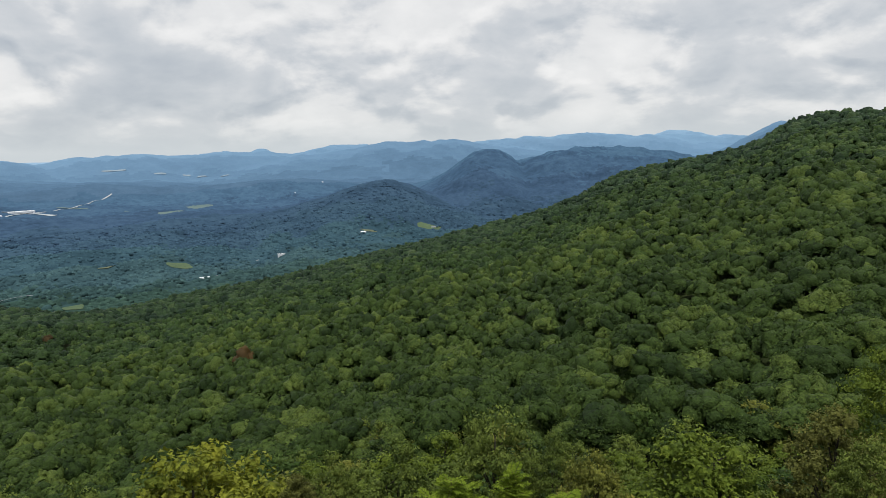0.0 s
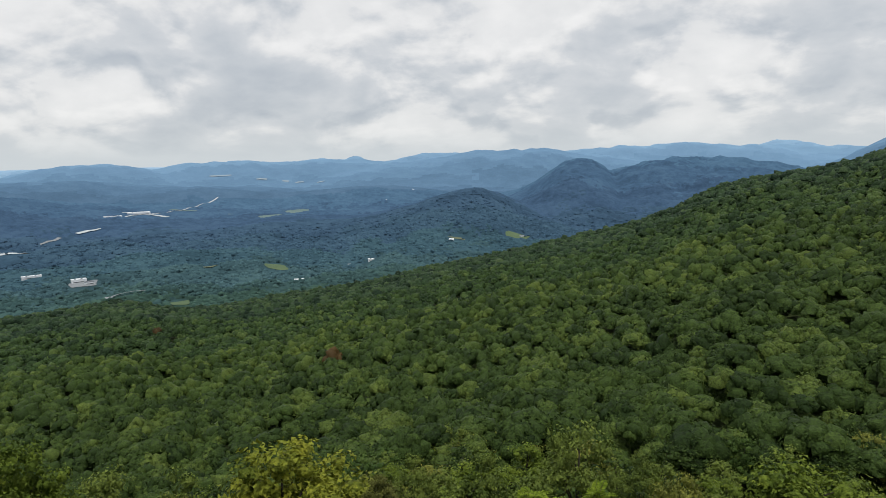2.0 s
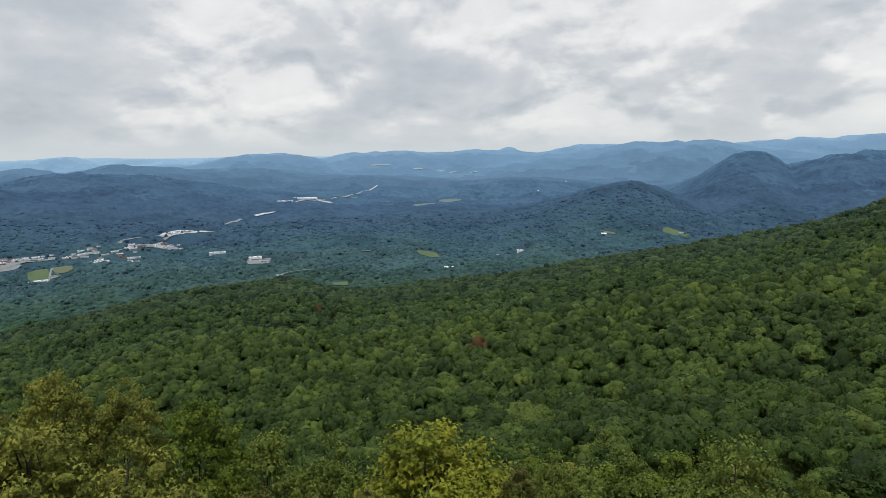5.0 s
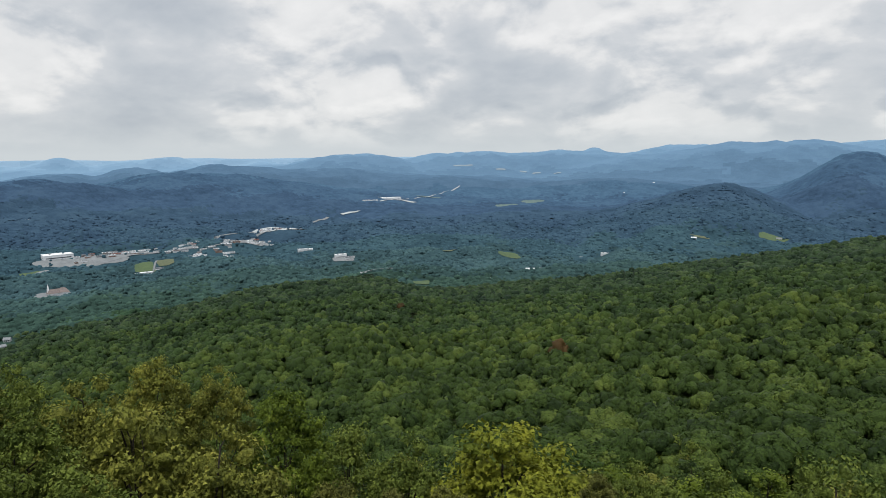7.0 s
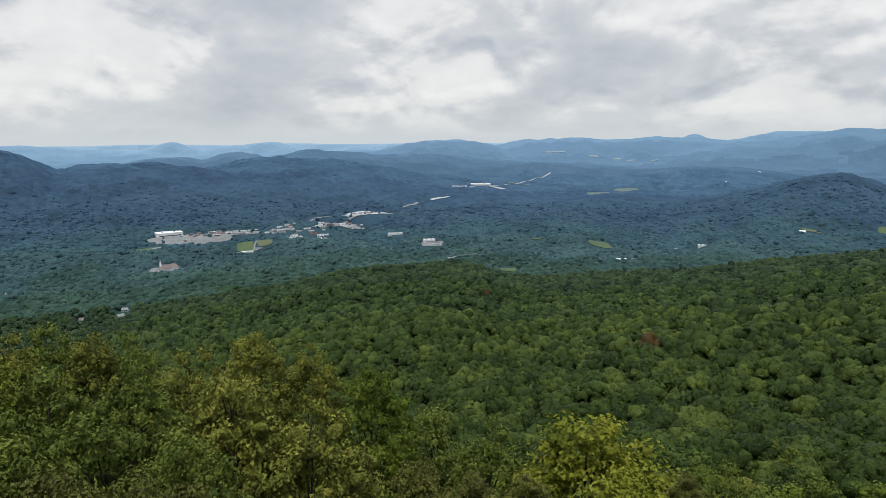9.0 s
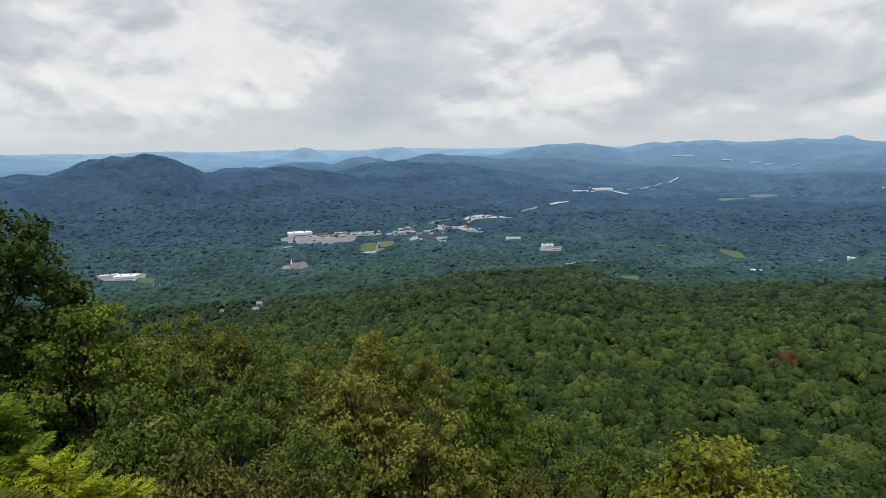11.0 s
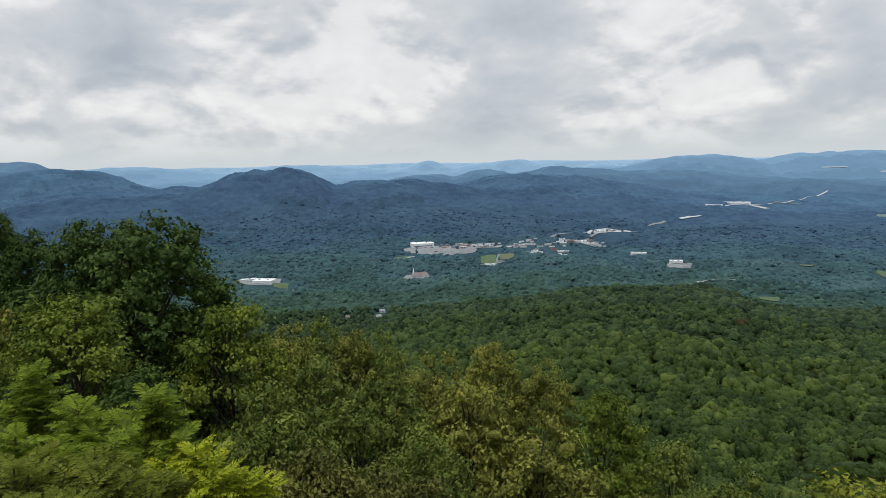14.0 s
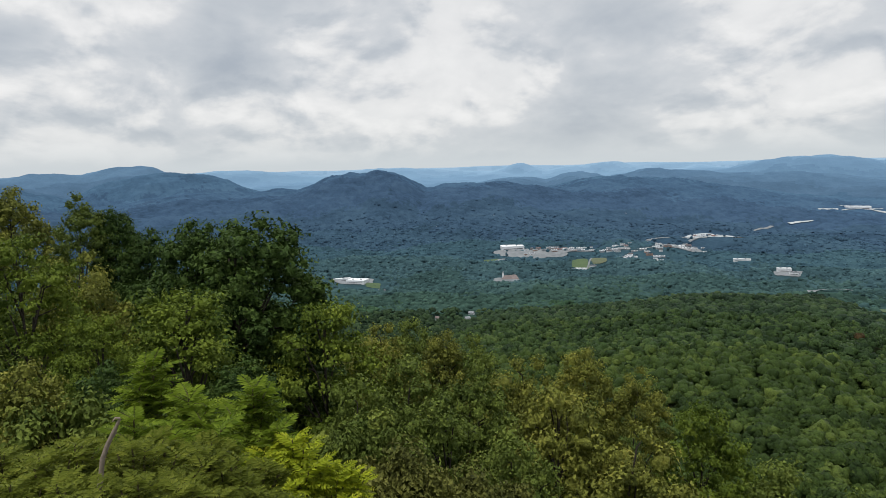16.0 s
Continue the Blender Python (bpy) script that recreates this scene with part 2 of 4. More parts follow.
def lay_of_the_land(x, y):
    """The height of the ground; arrays of x and y in metres. The eye is at height 0."""
    d = np.hypot(x, y) + 1e-6
    az = np.degrees(np.arctan2(x, y))
    az = np.where(az > 140, az - 360, az)
    # valley floor, rising to the plain behind
    floor = -240 + 170 * step(2700, 5300, d) + 12 * waves(x, y, 700, 3) * step(900, 1500, d) + 4 * waves(x, y, 220, 4) + 11 * waves(x, y, 300, 8, 2) * step(1000, 1250, d) * (1 - step(1900, 2500, d)) + 14 * waves(x, y, 900, 6) * step(2200, 3200, d)
    z = floor
    rough = 1 + 0.075 * waves(x, y, 480, 9) + 0.035 * waves(x, y, 150, 10)
    for hills in (NEAR_HILLS, MID_HILLS, FAR_HILLS):
        for h_az, h_d, top, wl, wr, depth in hills:
            da = np.abs(az - h_az) / np.where(az < h_az, wl, wr)
            g = 1 / (1 + 0.55 * da ** 2.4) * np.exp(-0.5 * ((d - h_d) / depth) ** 2)
            hill = floor + (top - 8 - floor) * g * rough
            k = 8.0
            z = np.maximum(z, hill) + k * 0.4 * np.exp(-np.abs(z - hill) / k) * g
    # the plain at the skyline
    z = np.maximum(z, -38 - 260 * (1 - step(4500, 4860, d)) + 7 * waves(x, y, 900, 12))
    # the mountain's flank: canopy line, its outer edge and how far it starts below the eye
    sky = curve(az, (-180, -17), (-95, -17), (-80, -16.5), (-67.7, -15.3), (-60, -13.5), (-54, -12.9), (-47, -11.9), (-41, -11.4), (-36, -11.2), (-31, -12.2), (-26, -12.2), (-20, -11.65),
                (-11.6, -10.55), (-2.8, -8.7), (5, -7.0), (9.3, -5.85), (12, -4.8), (14.9, -3.2), (20.4, -1.55), (26.3, -0.3), (29.5, 1.45), (35, 1.7), (60, 2.5), (140, 2.5))
    edge = curve(az, (-180, 450), (-95, 450), (-80, 470), (-68, 620), (-54, 790), (-41, 860), (-30, 880), (0, 950), (14, 900), (24, 820), (35, 720), (60, 600), (140, 500))
    start = curve(az, (-180, 30), (-80, 40), (-60, 62), (-41, 60), (-20, 48), (0, 44), (20, 50), (35, 55), (60, 30), (140, 10))
    fall = np.tan(np.radians(sky)) + start / edge
    flank = -start + np.minimum(d, edge) * fall + 3.0 * waves(x, y, 170, 21) * step(100, 250, d) - 9.5
    flank = flank - 0.62 * np.maximum(d - edge, 0) - 4 * step(-60, 0, d - edge)
    # the steep ground under the lookout
    drop = curve(az, (-180, 4), (-125, 10), (-100, 19), (-84, 23), (-70, 34), (-50, 48), (-20, 52), (35, 50), (70, 20), (140, 4))
    close = -1.75 - drop * (1 - np.exp(-np.maximum(d - curve(az, (-180, 2.2), (-112, 2.9), (-80, 2.9), (-55, 2.2), (140, 2.2)), 0) / curve(az, (-180, 20), (-90, 24), (-60, 30), (-30, 34), (140, 34))))
    w = step(55, 150, d)
    flank = close * (1 - w) + flank * w
    return np.maximum(z, flank)


def height(az, d):
    p = heading(az, d)
    return float(lay_of_the_land(np.array([p.x]), np.array([p.y]))[0])


def mesh_of(name, verts, faces, mats, smooth=False, slots=None, tone=None):
    """A mesh from arrays: verts (n, 3), faces (m, 3 or 4)."""
    me = bpy.data.meshes.new(name)
    k = faces.shape[1]
    me.vertices.add(len(verts))
    me.vertices.foreach_set("co", np.ascontiguousarray(verts, np.float32).ravel())
    me.loops.add(faces.size)
    me.loops.foreach_set("vertex_index", np.ascontiguousarray(faces, np.int32).ravel())
    me.polygons.add(len(faces))
    me.polygons.foreach_set("loop_start", np.arange(0, faces.size, k, dtype=np.int32))
    me.polygons.foreach_set("use_smooth", np.full(len(faces), smooth))
    for m in mats:
        me.materials.append(m)
    if slots is not None:
        me.polygons.foreach_set("material_index", np.ascontiguousarray(slots, np.int32))
    if tone is not None:
        me.attributes.new("tone", "FLOAT", "POINT").data.foreach_set("value", np.ascontiguousarray(tone, np.float32))
    me.update(calc_edges=True)
    return me


# clearings in the valley: heading, distance, half-width across, half-depth, how many trees are left in it
TOWN_CLEARINGS = ((-61, 1635, 46, 75, 0.05), (-58.5, 1615, 64, 75, 0.05), (-55.4, 1655, 66, 70, 0.05), (-62.4, 1495, 28, 40, 0), (-52, 1680, 48, 60, 0.05),
                  (-54, 1505, 55, 42, 0), (-49, 1600, 55, 85, 0.05), (-46.3, 1735, 66, 100, 0.05), (-50.8, 1535, 24, 30, 0.05), (-44.7, 1705, 22, 22, 0.05),
                  (-48.2, 1890, 46, 85, 0.05), (-43.7, 1945, 88, 150, 0.05))
OTHER_CLEARINGS = ((-61, 1318, 44, 52, 0), (-41.5, 1550, 26, 36, 0), (-38.1, 1400, 32, 48, 0.04), (-35.5, 1225, 40, 34, 0.04), (-23, 1462, 34, 74, 0), (-28.4, 1445, 22, 62, 0),
                   (-20.4, 1276, 40, 36, 0.04), (-14.4, 1494, 24, 36, 0.03), (-6.7, 1680, 38, 62, 0.03), (-1.2, 1790, 44, 60, 0.08), (-75.1, 1290, 60, 62, 0),
                   (-65, 938, 18, 28, 0), (-67.7, 936, 15, 22, 0), (-64.6, 975, 14, 24, 0), (-72.8, 1226, 22, 30, 0.04), (-31.1, 1138, 22, 46, 0))
FAR_CLEARINGS = ((-33.6, 2670, 110, 90, 0), (-30.6, 2850, 80, 120, 0), (-28.6, 3060, 70, 140, 0), (-37.4, 2350, 55, 80, 0), (-40, 2220, 36, 110, 0),
                 (-23.2, 2570, 50, 40, 0), (-21, 2780, 60, 40, 0), (-26, 2700, 36, 30, 0))


def in_clearing(x, y, spare=1.0):
    """True where a tree would stand in a clearing; spare: 0 where none is left standing in it."""
    out = np.zeros(len(x), bool)
    luck = np.random.RandomState(77).uniform(0, 1, len(x))
    for az, d, across, deep, left in TOWN_CLEARINGS + OTHER_CLEARINGS + FAR_CLEARINGS:
        c, s = math.cos(radians(az)), math.sin(radians(az))
        u, v = (x * c - y * s) / across, (x * s + y * c - d) / deep
        out |= (u * u + v * v < 1) & (luck >= left * spare)
    return out



def build_ground():
    az = np.radians(np.concatenate([np.arange(-180, -108, 4.0), np.arange(-108, 42, 0.32), np.arange(42, 180, 4.0)]))
    r = np.concatenate([[0.0], np.geomspace(1.2, 900, 90), np.linspace(915, 4940, 165)])
    A, D = np.meshgrid(az, r)
    X, Y = D * np.sin(A), D * np.cos(A)
    Z = lay_of_the_land(X.ravel(), Y.ravel()).reshape(X.shape)
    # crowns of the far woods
    Z = Z + np.random.RandomState(2).normal(0, 1, Z.shape) * 0.8 * step(2700, 3150, D) * (1 - 0.6 * step(3000, 4500, D)) * ~in_clearing(X.ravel(), Y.ravel(), 0.0).reshape(X.shape)
    verts = np.stack([X, Y, Z], -1).reshape(-1, 3)
    nr, na = X.shape
    i, j = np.meshgrid(np.arange(nr - 1), np.arange(na), indexing="ij")
    j2 = (j + 1) % na
    faces = np.stack([i * na + j, (i + 1) * na + j, (i + 1) * na + j2, i * na + j2], -1).reshape(-1, 4)[:, ::-1]
    mid = verts[faces].mean(1)
    dist = np.hypot(mid[:, 0], mid[:, 1])
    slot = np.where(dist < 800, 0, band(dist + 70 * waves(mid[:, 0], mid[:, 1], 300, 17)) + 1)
    ob = new("ground", mesh_of("ground", verts, faces, [FLOOR] + HAZED_FAR, True, slot, np.full(len(verts), 0.45)))
    return tagged(ob, "wooded mountainside falling to a broad hazy valley", "ground", kind="structure")


ground = build_ground()

# ---------------------------------------------------------------- woods
def cap(r, c, rad, rings, around, flat, rough):
    """One smooth lumpy cap of leaves round the place c: corners and triangles."""
    pts, tri = [], []
    for n, lat in enumerate(rings):
        for q in range(around):
            an = 2 * np.pi * (q + 0.5 * (n % 2)) / around + r.normal(0, 0.12)
            el = np.radians(lat + r.normal(0, 6))
            w = rad * (1 + r.normal(0, rough))
            pts.append(c + w * np.array([np.cos(el) * np.cos(an), np.cos(el) * np.sin(an), np.sin(el) * flat]))
    pts.append(c + np.array([r.normal(0, 0.1) * rad, r.normal(0, 0.1) * rad, rad * flat * r.uniform(0.92, 1.1)]))
    for n in range(len(rings) - 1):
        for q in range(around):
            a1, b1 = n * around + q, n * around + (q + 1) % around
            a2, b2 = a1 + around, b1 + around
            tri += [(a1, b1, b2), (a1, b2, a2)] if n % 2 else [(a1, b1, a2), (b1, b2, a2)]
    last = (len(rings) - 1) * around
    tri += [(last + q, last + (q + 1) % around, len(pts) - 1) for q in range(around)]
    return np.array(pts), np.array(tri)


def crown(seed, lobes, rings, around, sprigs, size, flat=0.9):
    """A crown of width 1, base at 0: round leafy lobes on a dome, each a cap with loose sprigs on it; corners and triangles."""
    r = np.random.RandomState(seed)
    pieces = []
    each = sprigs // max(lobes, 1)
    for k in range(lobes):
        f = (k + 0.5) / lobes
        out = 0.36 * math.sqrt(f) * r.uniform(0.85, 1.1) if lobes > 1 else 0.0
        a = k * 2.4 + r.uniform(-0.35, 0.35)
        c = np.array([out * math.cos(a), out * math.sin(a), 0.66 - 1.9 * out * out + r.normal(0, 0.05)])
        rad = (0.20 if lobes > 10 else 0.23 if lobes > 8 else 0.27 if lobes > 4 else 0.33 if lobes > 1 else 0.5) * r.uniform(0.7, 1.3)
        pieces.append(cap(r, c, rad, rings, around, flat, 0.2))
        if each:
            v = r.normal(0, 1, (each, 3))
            v[:, 2] = np.abs(v[:, 2]) - 0.25
            v /= np.linalg.norm(v, axis=1)[:, None]
            p = c + v * rad * np.array([1, 1, flat]) * r.uniform(0.92, 1.3, each)[:, None]
            nrm = v + np.array([0, 0, 0.35]) + r.normal(0, 0.45, (each, 3))
            nrm /= np.linalg.norm(nrm, axis=1)[:, None]
            t = np.cross(nrm, r.normal(0, 1, (each, 3)))
            t /= np.linalg.norm(t, axis=1)[:, None]
            b = np.cross(nrm, t)
            h = size * r.uniform(0.6, 1.4, each)[:, None]
            q = np.stack([p - t * h - b * h * 0.6, p + t * h - b * h * 0.5, p + b * h], 1).reshape(-1, 3)
            pieces.append((q, np.arange(3 * each).reshape(-1, 3)))
    return joined(*pieces)


def joined(*pieces):
    vs, fs, off = [], [], 0
    for v, f in pieces:
        vs.append(v)
        fs.append(f + off)
        off += len(v)
    return np.concatenate(vs), np.concatenate(fs)


def scatter(r0, r1, a0, a1, spacing, seed):
    """Places of trees between two distances and two headings, irregular but evenly dense."""
    r = np.random.RandomState(seed)
    n = int((r1 * r1 - r0 * r0) * radians(a1 - a0) / 2 / spacing ** 2 * 4)
    d = np.sqrt(r.uniform(r0 * r0, r1 * r1, n))
    a = np.radians(r.uniform(a0, a1, n))
    x, y = d * np.sin(a), d * np.cos(a)
    # one tree a cell, so that none stand too close
    key = np.floor(x / spacing).astype(np.int64) * 100003 + np.floor(y / spacing).astype(np.int64)
    _, first = np.unique(key, return_index=True)
    x, y = x[first], y[first]
    keep = ~in_clearing(x, y)
    return x[keep], y[keep]


def woods(name, x, y, protos, width, tall, mats, slots, seed, label, spread=0.22, squat=1.0):
    """One joined mass of crowns at the places x, y."""
    r = np.random.RandomState(seed)
    z = lay_of_the_land(x, y)
    n = len(x)
    w = width * np.clip(np.exp(r.normal(0, spread, n)), 0.6, 1.4)
    h = w * squat * r.uniform(0.9, 1.35, n)
    ang = r.uniform(0, 2 * np.pi, n)
    kind = r.randint(0, len(protos), n)
    tone = np.clip(r.normal(0.42, 0.34, n) + 0.15 * waves(x, y, 160, 31), 0, 1)
    base = z + tall * r.uniform(0.72, 1.28, n) - h * 0.6
    vs, fs, ts, ss, off = [], [], [], [], 0
    for k, (q, tri) in enumerate(protos):
        m = np.where(kind == k)[0]
        if not len(m):
            continue
        c, s = np.cos(ang[m])[:, None], np.sin(ang[m])[:, None]
        px = (q[:, 0] * c - q[:, 1] * s) * w[m][:, None] + x[m][:, None]
        py = (q[:, 0] * s + q[:, 1] * c) * w[m][:, None] + y[m][:, None]
        pz = q[:, 2] * h[m][:, None] + base[m][:, None]
        vs.append(np.stack([px, py, pz], -1).reshape(-1, 3))
        fs.append((tri[None] + (np.arange(len(m)) * len(q))[:, None, None] + off).reshape(-1, 3))
        off += len(m) * len(q)
        ts.append(np.repeat(tone[m], len(q)))
        ss.append(np.repeat(slots[m], len(tri)))
    ob = new(name, mesh_of(name, np.concatenate(vs), np.concatenate(fs), mats, True, np.concatenate(ss), np.concatenate(ts)))
    return tagged(ob, label, "trees", kind="stuff")


A0, A1 = -106, 40
P_N = [crown(60 + i, 15 + i % 3, (-15, 30), 5, 420, 0.032) for i in range(7)]
P_A = [crown(100 + i, 11 + i % 3, (-15, 30), 5, 150, 0.044) for i in range(8)]
P_B1 = [crown(250 + i, 8, (-15, 35), 5, 48, 0.05) for i in range(9)]
P_B2 = [crown(270 + i, 5, (-12, 38), 5, 20, 0.06) for i in range(9)]
P_C = [crown(350 + i, 3 + i % 2, (-8, 42), 4, 0, 0.1, 0.85) for i in range(9)]

SLOPE = "dense green hardwood canopy on the mountainside"
for near, far, gap, protos, wide, seed in ((100, 165, 4.9, P_N, 7.2, 21), (165, 260, 5.3, P_A, 7.2, 1), (260, 380, 5.9, P_B1, 7.3, 2), (380, 470, 6.4, P_B2, 7.3, 7), (470, 600, 6.5, P_B2, 7.4, 8), (600, 965, 7.6, P_C, 8.8, 3)):
    x, y = scatter(near, far, -80, A1, gap, seed)
    # a few dying trees
    red = np.zeros(len(x), int)
    for az, d, room in ((-33.2, 500, 5), (-34.2, 505, 4), (-20.0, 272, 3), (-18.4, 274, 2.6), (27.0, 262, 2.6)):
        p = heading(az, d)
        red[np.hypot(x - p.x, y - p.y) < room] = 1
    woods("slope_woods", x, y, protos, wide, 10, [SLOPE_LEAF if far < 400 else MIDDLE_LEAF if far < 620 else HAZED_OUTER_LEAF, RED_LEAF], red, 10 + seed, SLOPE, 0.24)


def valley_canopy(near, far, across, deep, cell, tall, seed):
    """The closed canopy of the valley: one sheet of domed crowns over the ground, that drops to the ground at the clearings."""
    az = np.radians(np.arange(A0, A1 + 1e-6, math.degrees(across / (0.5 * (near + far)))))
    r = np.arange(near, far + deep, deep)
    rng = np.random.RandomState(seed)
    A, D = np.meshgrid(az, r)
    A = A + rng.normal(0, 0.25, A.shape) * across / D
    D = D + np.where((D > near) & (D < far), rng.normal(0, 0.25, D.shape) * deep, 0)
    x, y = (D * np.sin(A)).ravel(), (D * np.cos(A)).ravel()
    table = np.random.RandomState(seed + 1).uniform(0, 1, (4, 65536))
    i0, j0 = np.floor(x / cell).astype(np.int64), np.floor(y / cell).astype(np.int64)
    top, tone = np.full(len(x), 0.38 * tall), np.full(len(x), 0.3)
    for di in (-1, 0, 1):
        for dj in (-1, 0, 1):
            i, j = i0 + di, j0 + dj
            key = (i * 7919 + j * 104729) % 65536
            tx, ty = (i + 0.1 + 0.8 * table[0][key]) * cell, (j + 0.1 + 0.8 * table[1][key]) * cell
            big = cell * (0.55 + 0.33 * table[2][key])
            lift = 1 - ((x - tx) ** 2 + (y - ty) ** 2) / big ** 2
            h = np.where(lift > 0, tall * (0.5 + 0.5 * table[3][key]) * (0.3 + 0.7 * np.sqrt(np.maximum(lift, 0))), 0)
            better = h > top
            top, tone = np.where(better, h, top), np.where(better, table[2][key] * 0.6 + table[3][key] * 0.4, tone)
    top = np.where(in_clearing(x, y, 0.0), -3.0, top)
    # waves of tone paint in the shaded sides of low ridges
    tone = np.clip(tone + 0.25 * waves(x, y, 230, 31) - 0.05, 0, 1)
    verts = np.column_stack([x, y, lay_of_the_land(x, y) + top])
    nr, na = A.shape
    i, j = np.meshgrid(np.arange(nr - 1), np.arange(na - 1), indexing="ij")
    faces = np.stack([i * na + j, (i + 1) * na + j, (i + 1) * na + j + 1, i * na + j + 1], -1).reshape(-1, 4)[:, ::-1]
    c = faces[:, 0]
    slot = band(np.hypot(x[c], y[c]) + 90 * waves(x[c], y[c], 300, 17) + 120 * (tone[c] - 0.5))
    ob = new("valley_woods", mesh_of("valley_woods", verts, faces, HAZED_FAR[:len(HAZE_BANDS)], True, slot, tone))
    return tagged(ob, "woods covering the valley floor, haze painted into their colour", "trees", kind="stuff")


for near, far, across, deep, cell, tall, seed in ((915, 1450, 3.6, 5.0, 9.0, 6.0, 4), (1450, 2150, 4.2, 6.6, 10.5, 6.5, 5), (2150, 3150, 5.4, 10.5, 15.0, 7.0, 6)):
    valley_canopy(near, far, across, deep, cell, tall, seed)
# single crowns that stand out of the canopy
P_D = [crown(400 + i, 1 + i % 2, (-48, 28), 5, 0, 0.1) for i in range(9)]
P_E = [crown(500 + i, 1, (-48, 24), 5, 0, 0.1, 0.8) for i in range(9)]
for near, far, gap, protos, wide, tall, squat, seed in ((930, 1480, 9.6, P_D, 9.4, 3.0, 0.85, 14), (1480, 2350, 11.0, P_E, 9.4, 2.6, 0.8, 15)):
    x, y = scatter(near, far, A0, A1, gap, seed)
    keep = np.random.RandomState(seed).uniform(0, 1, len(x)) > step(1900, 2350, np.hypot(x, y))
    x, y = x[keep], y[keep]
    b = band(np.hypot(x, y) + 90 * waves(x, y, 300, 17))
    woods("valley_woods", x, y, protos, wide, tall, HAZED_LEAF, b, 10 + seed, "woods covering the valley floor, haze painted into their colour", 0.25, squat)

# ---------------------------------------------------------------- the valley: fields, roads, houses
def part(name, bm, material, parent=None, label=""):
    """Links a bmesh as one mesh object, under a thing or a part."""
    me = bpy.data.meshes.new(name)
    bm.to_mesh(me)
    bm.free()
    me.materials.append(material)
    ob = new(name, me)
    ob.parent = parent
    if label:
        ob["label"] = label
    return ob


FIELD = rough_material("pale_meadow_grass", (0.072, 0.115, 0.06), (0.10, 0.145, 0.072), 0.03)
DRY_FIELD = rough_material("dry_mown_grass", (0.098, 0.122, 0.075), (0.135, 0.152, 0.095), 0.03)
# pasture with distance haze painted into its colour
HAZED_FIELD = rough_material("hazed_pasture", (0.105, 0.165, 0.165), (0.135, 0.195, 0.185), 0.03)
# a blue cast for haze is put into paving, earth, whites and greys
PAVED = rough_material("haze_tinted_paving", (0.165, 0.185, 0.20), (0.25, 0.27, 0.285), 0.05)
GRAVEL = rough_material("haze_tinted_earth", (0.36, 0.40, 0.43), (0.50, 0.54, 0.56), 0.05)
# bare ground near the skyline, bluish because haze is put into the colour
HAZED_EARTH = rough_material("hazed_bare_ground", (0.22, 0.29, 0.35), (0.30, 0.37, 0.42), 0.05)
WHITE_ROOF = rough_material("white_roof_coating", (0.72, 0.75, 0.78), (0.84, 0.87, 0.89), 0.2)
PALE_ROOF = rough_material("pale_grey_roofing", (0.45, 0.48, 0.50), (0.58, 0.60, 0.62), 0.2)
GREY_ROOF = rough_material("grey_roofing", (0.20, 0.22, 0.25), (0.32, 0.34, 0.36), 0.2)
BROWN_ROOF = rough_material("brown_shingles", (0.16, 0.14, 0.14), (0.25, 0.21, 0.20), 0.3)
RED_ROOF = rough_material("rusty_red_roofing", (0.25, 0.10, 0.08), (0.34, 0.15, 0.12), 0.3)
PALE_WALL = rough_material("pale_painted_wall", (0.70, 0.73, 0.76), (0.83, 0.85, 0.87), 0.3)
DULL_WALL = rough_material("dull_grey_wall", (0.30, 0.32, 0.34), (0.42, 0.44, 0.46), 0.3)
BRICK_WALL = rough_material("dull_brick_wall", (0.24, 0.16, 0.13), (0.34, 0.24, 0.20), 0.4)
DARK_GLASS = rough_material("dark_window_band", (0.03, 0.04, 0.05), (0.06, 0.07, 0.08), 0.5, 0.3)


def field(name, az, d, across, deep, material, label, lift=0.8, turn=0.0, square=7.0):
    """A clearing's surface, draped on the ground, with an uneven, rounded-off outline."""
    r = np.random.RandomState(int(abs(az) * 10 + d))
    rings, around = 5, 28
    c, s = math.cos(radians(az)), math.sin(radians(az))
    ct, st = math.cos(radians(turn)), math.sin(radians(turn))
    wob = 1 + 0.07 * np.sin(np.arange(around) * 2 * np.pi / around * 3 + r.uniform(0, 6)) + r.normal(0, 0.03, around)
    pts = [(0.0, 0.0)]
    for i in range(1, rings + 1):
        for k in range(around):
            a = 2 * np.pi * k / around
            ca, sa = math.cos(a), math.sin(a)
            q = (abs(ca) ** square + abs(sa) ** square) ** (-1 / square) * i / rings * wob[k]
            pts.append((q * ca * across, q * sa * deep))
    u = np.array([p[0] * ct - p[1] * st for p in pts])
    v = np.array([p[0] * st + p[1] * ct for p in pts]) + d
    x, y = u * c + v * s, -u * s + v * c
    verts = np.column_stack([x, y, lay_of_the_land(x, y) + lift])
    f = []
    for k in range(around):
        k2 = (k + 1) % around
        f.append((0, 1 + k, 1 + k2, 1 + k2))
        for i in range(rings - 1):
            a = 1 + i * around
            f.append((a + k, a + around + k, a + around + k2, a + k2))
    bm = bmesh.new()
    vs = [bm.verts.new(p) for p in verts]
    for q in f:
        bm.faces.new([vs[i] for i in dict.fromkeys(q)])
    for face in bm.faces:
        face.smooth = True
    bm.normal_update()
    if sum(face.normal.z for face in bm.faces) < 0:
        bmesh.ops.reverse_faces(bm, faces=bm.faces)
    return tagged(part(name, bm, material), label, "field" if name == "meadow" else "pavement", kind="structure")


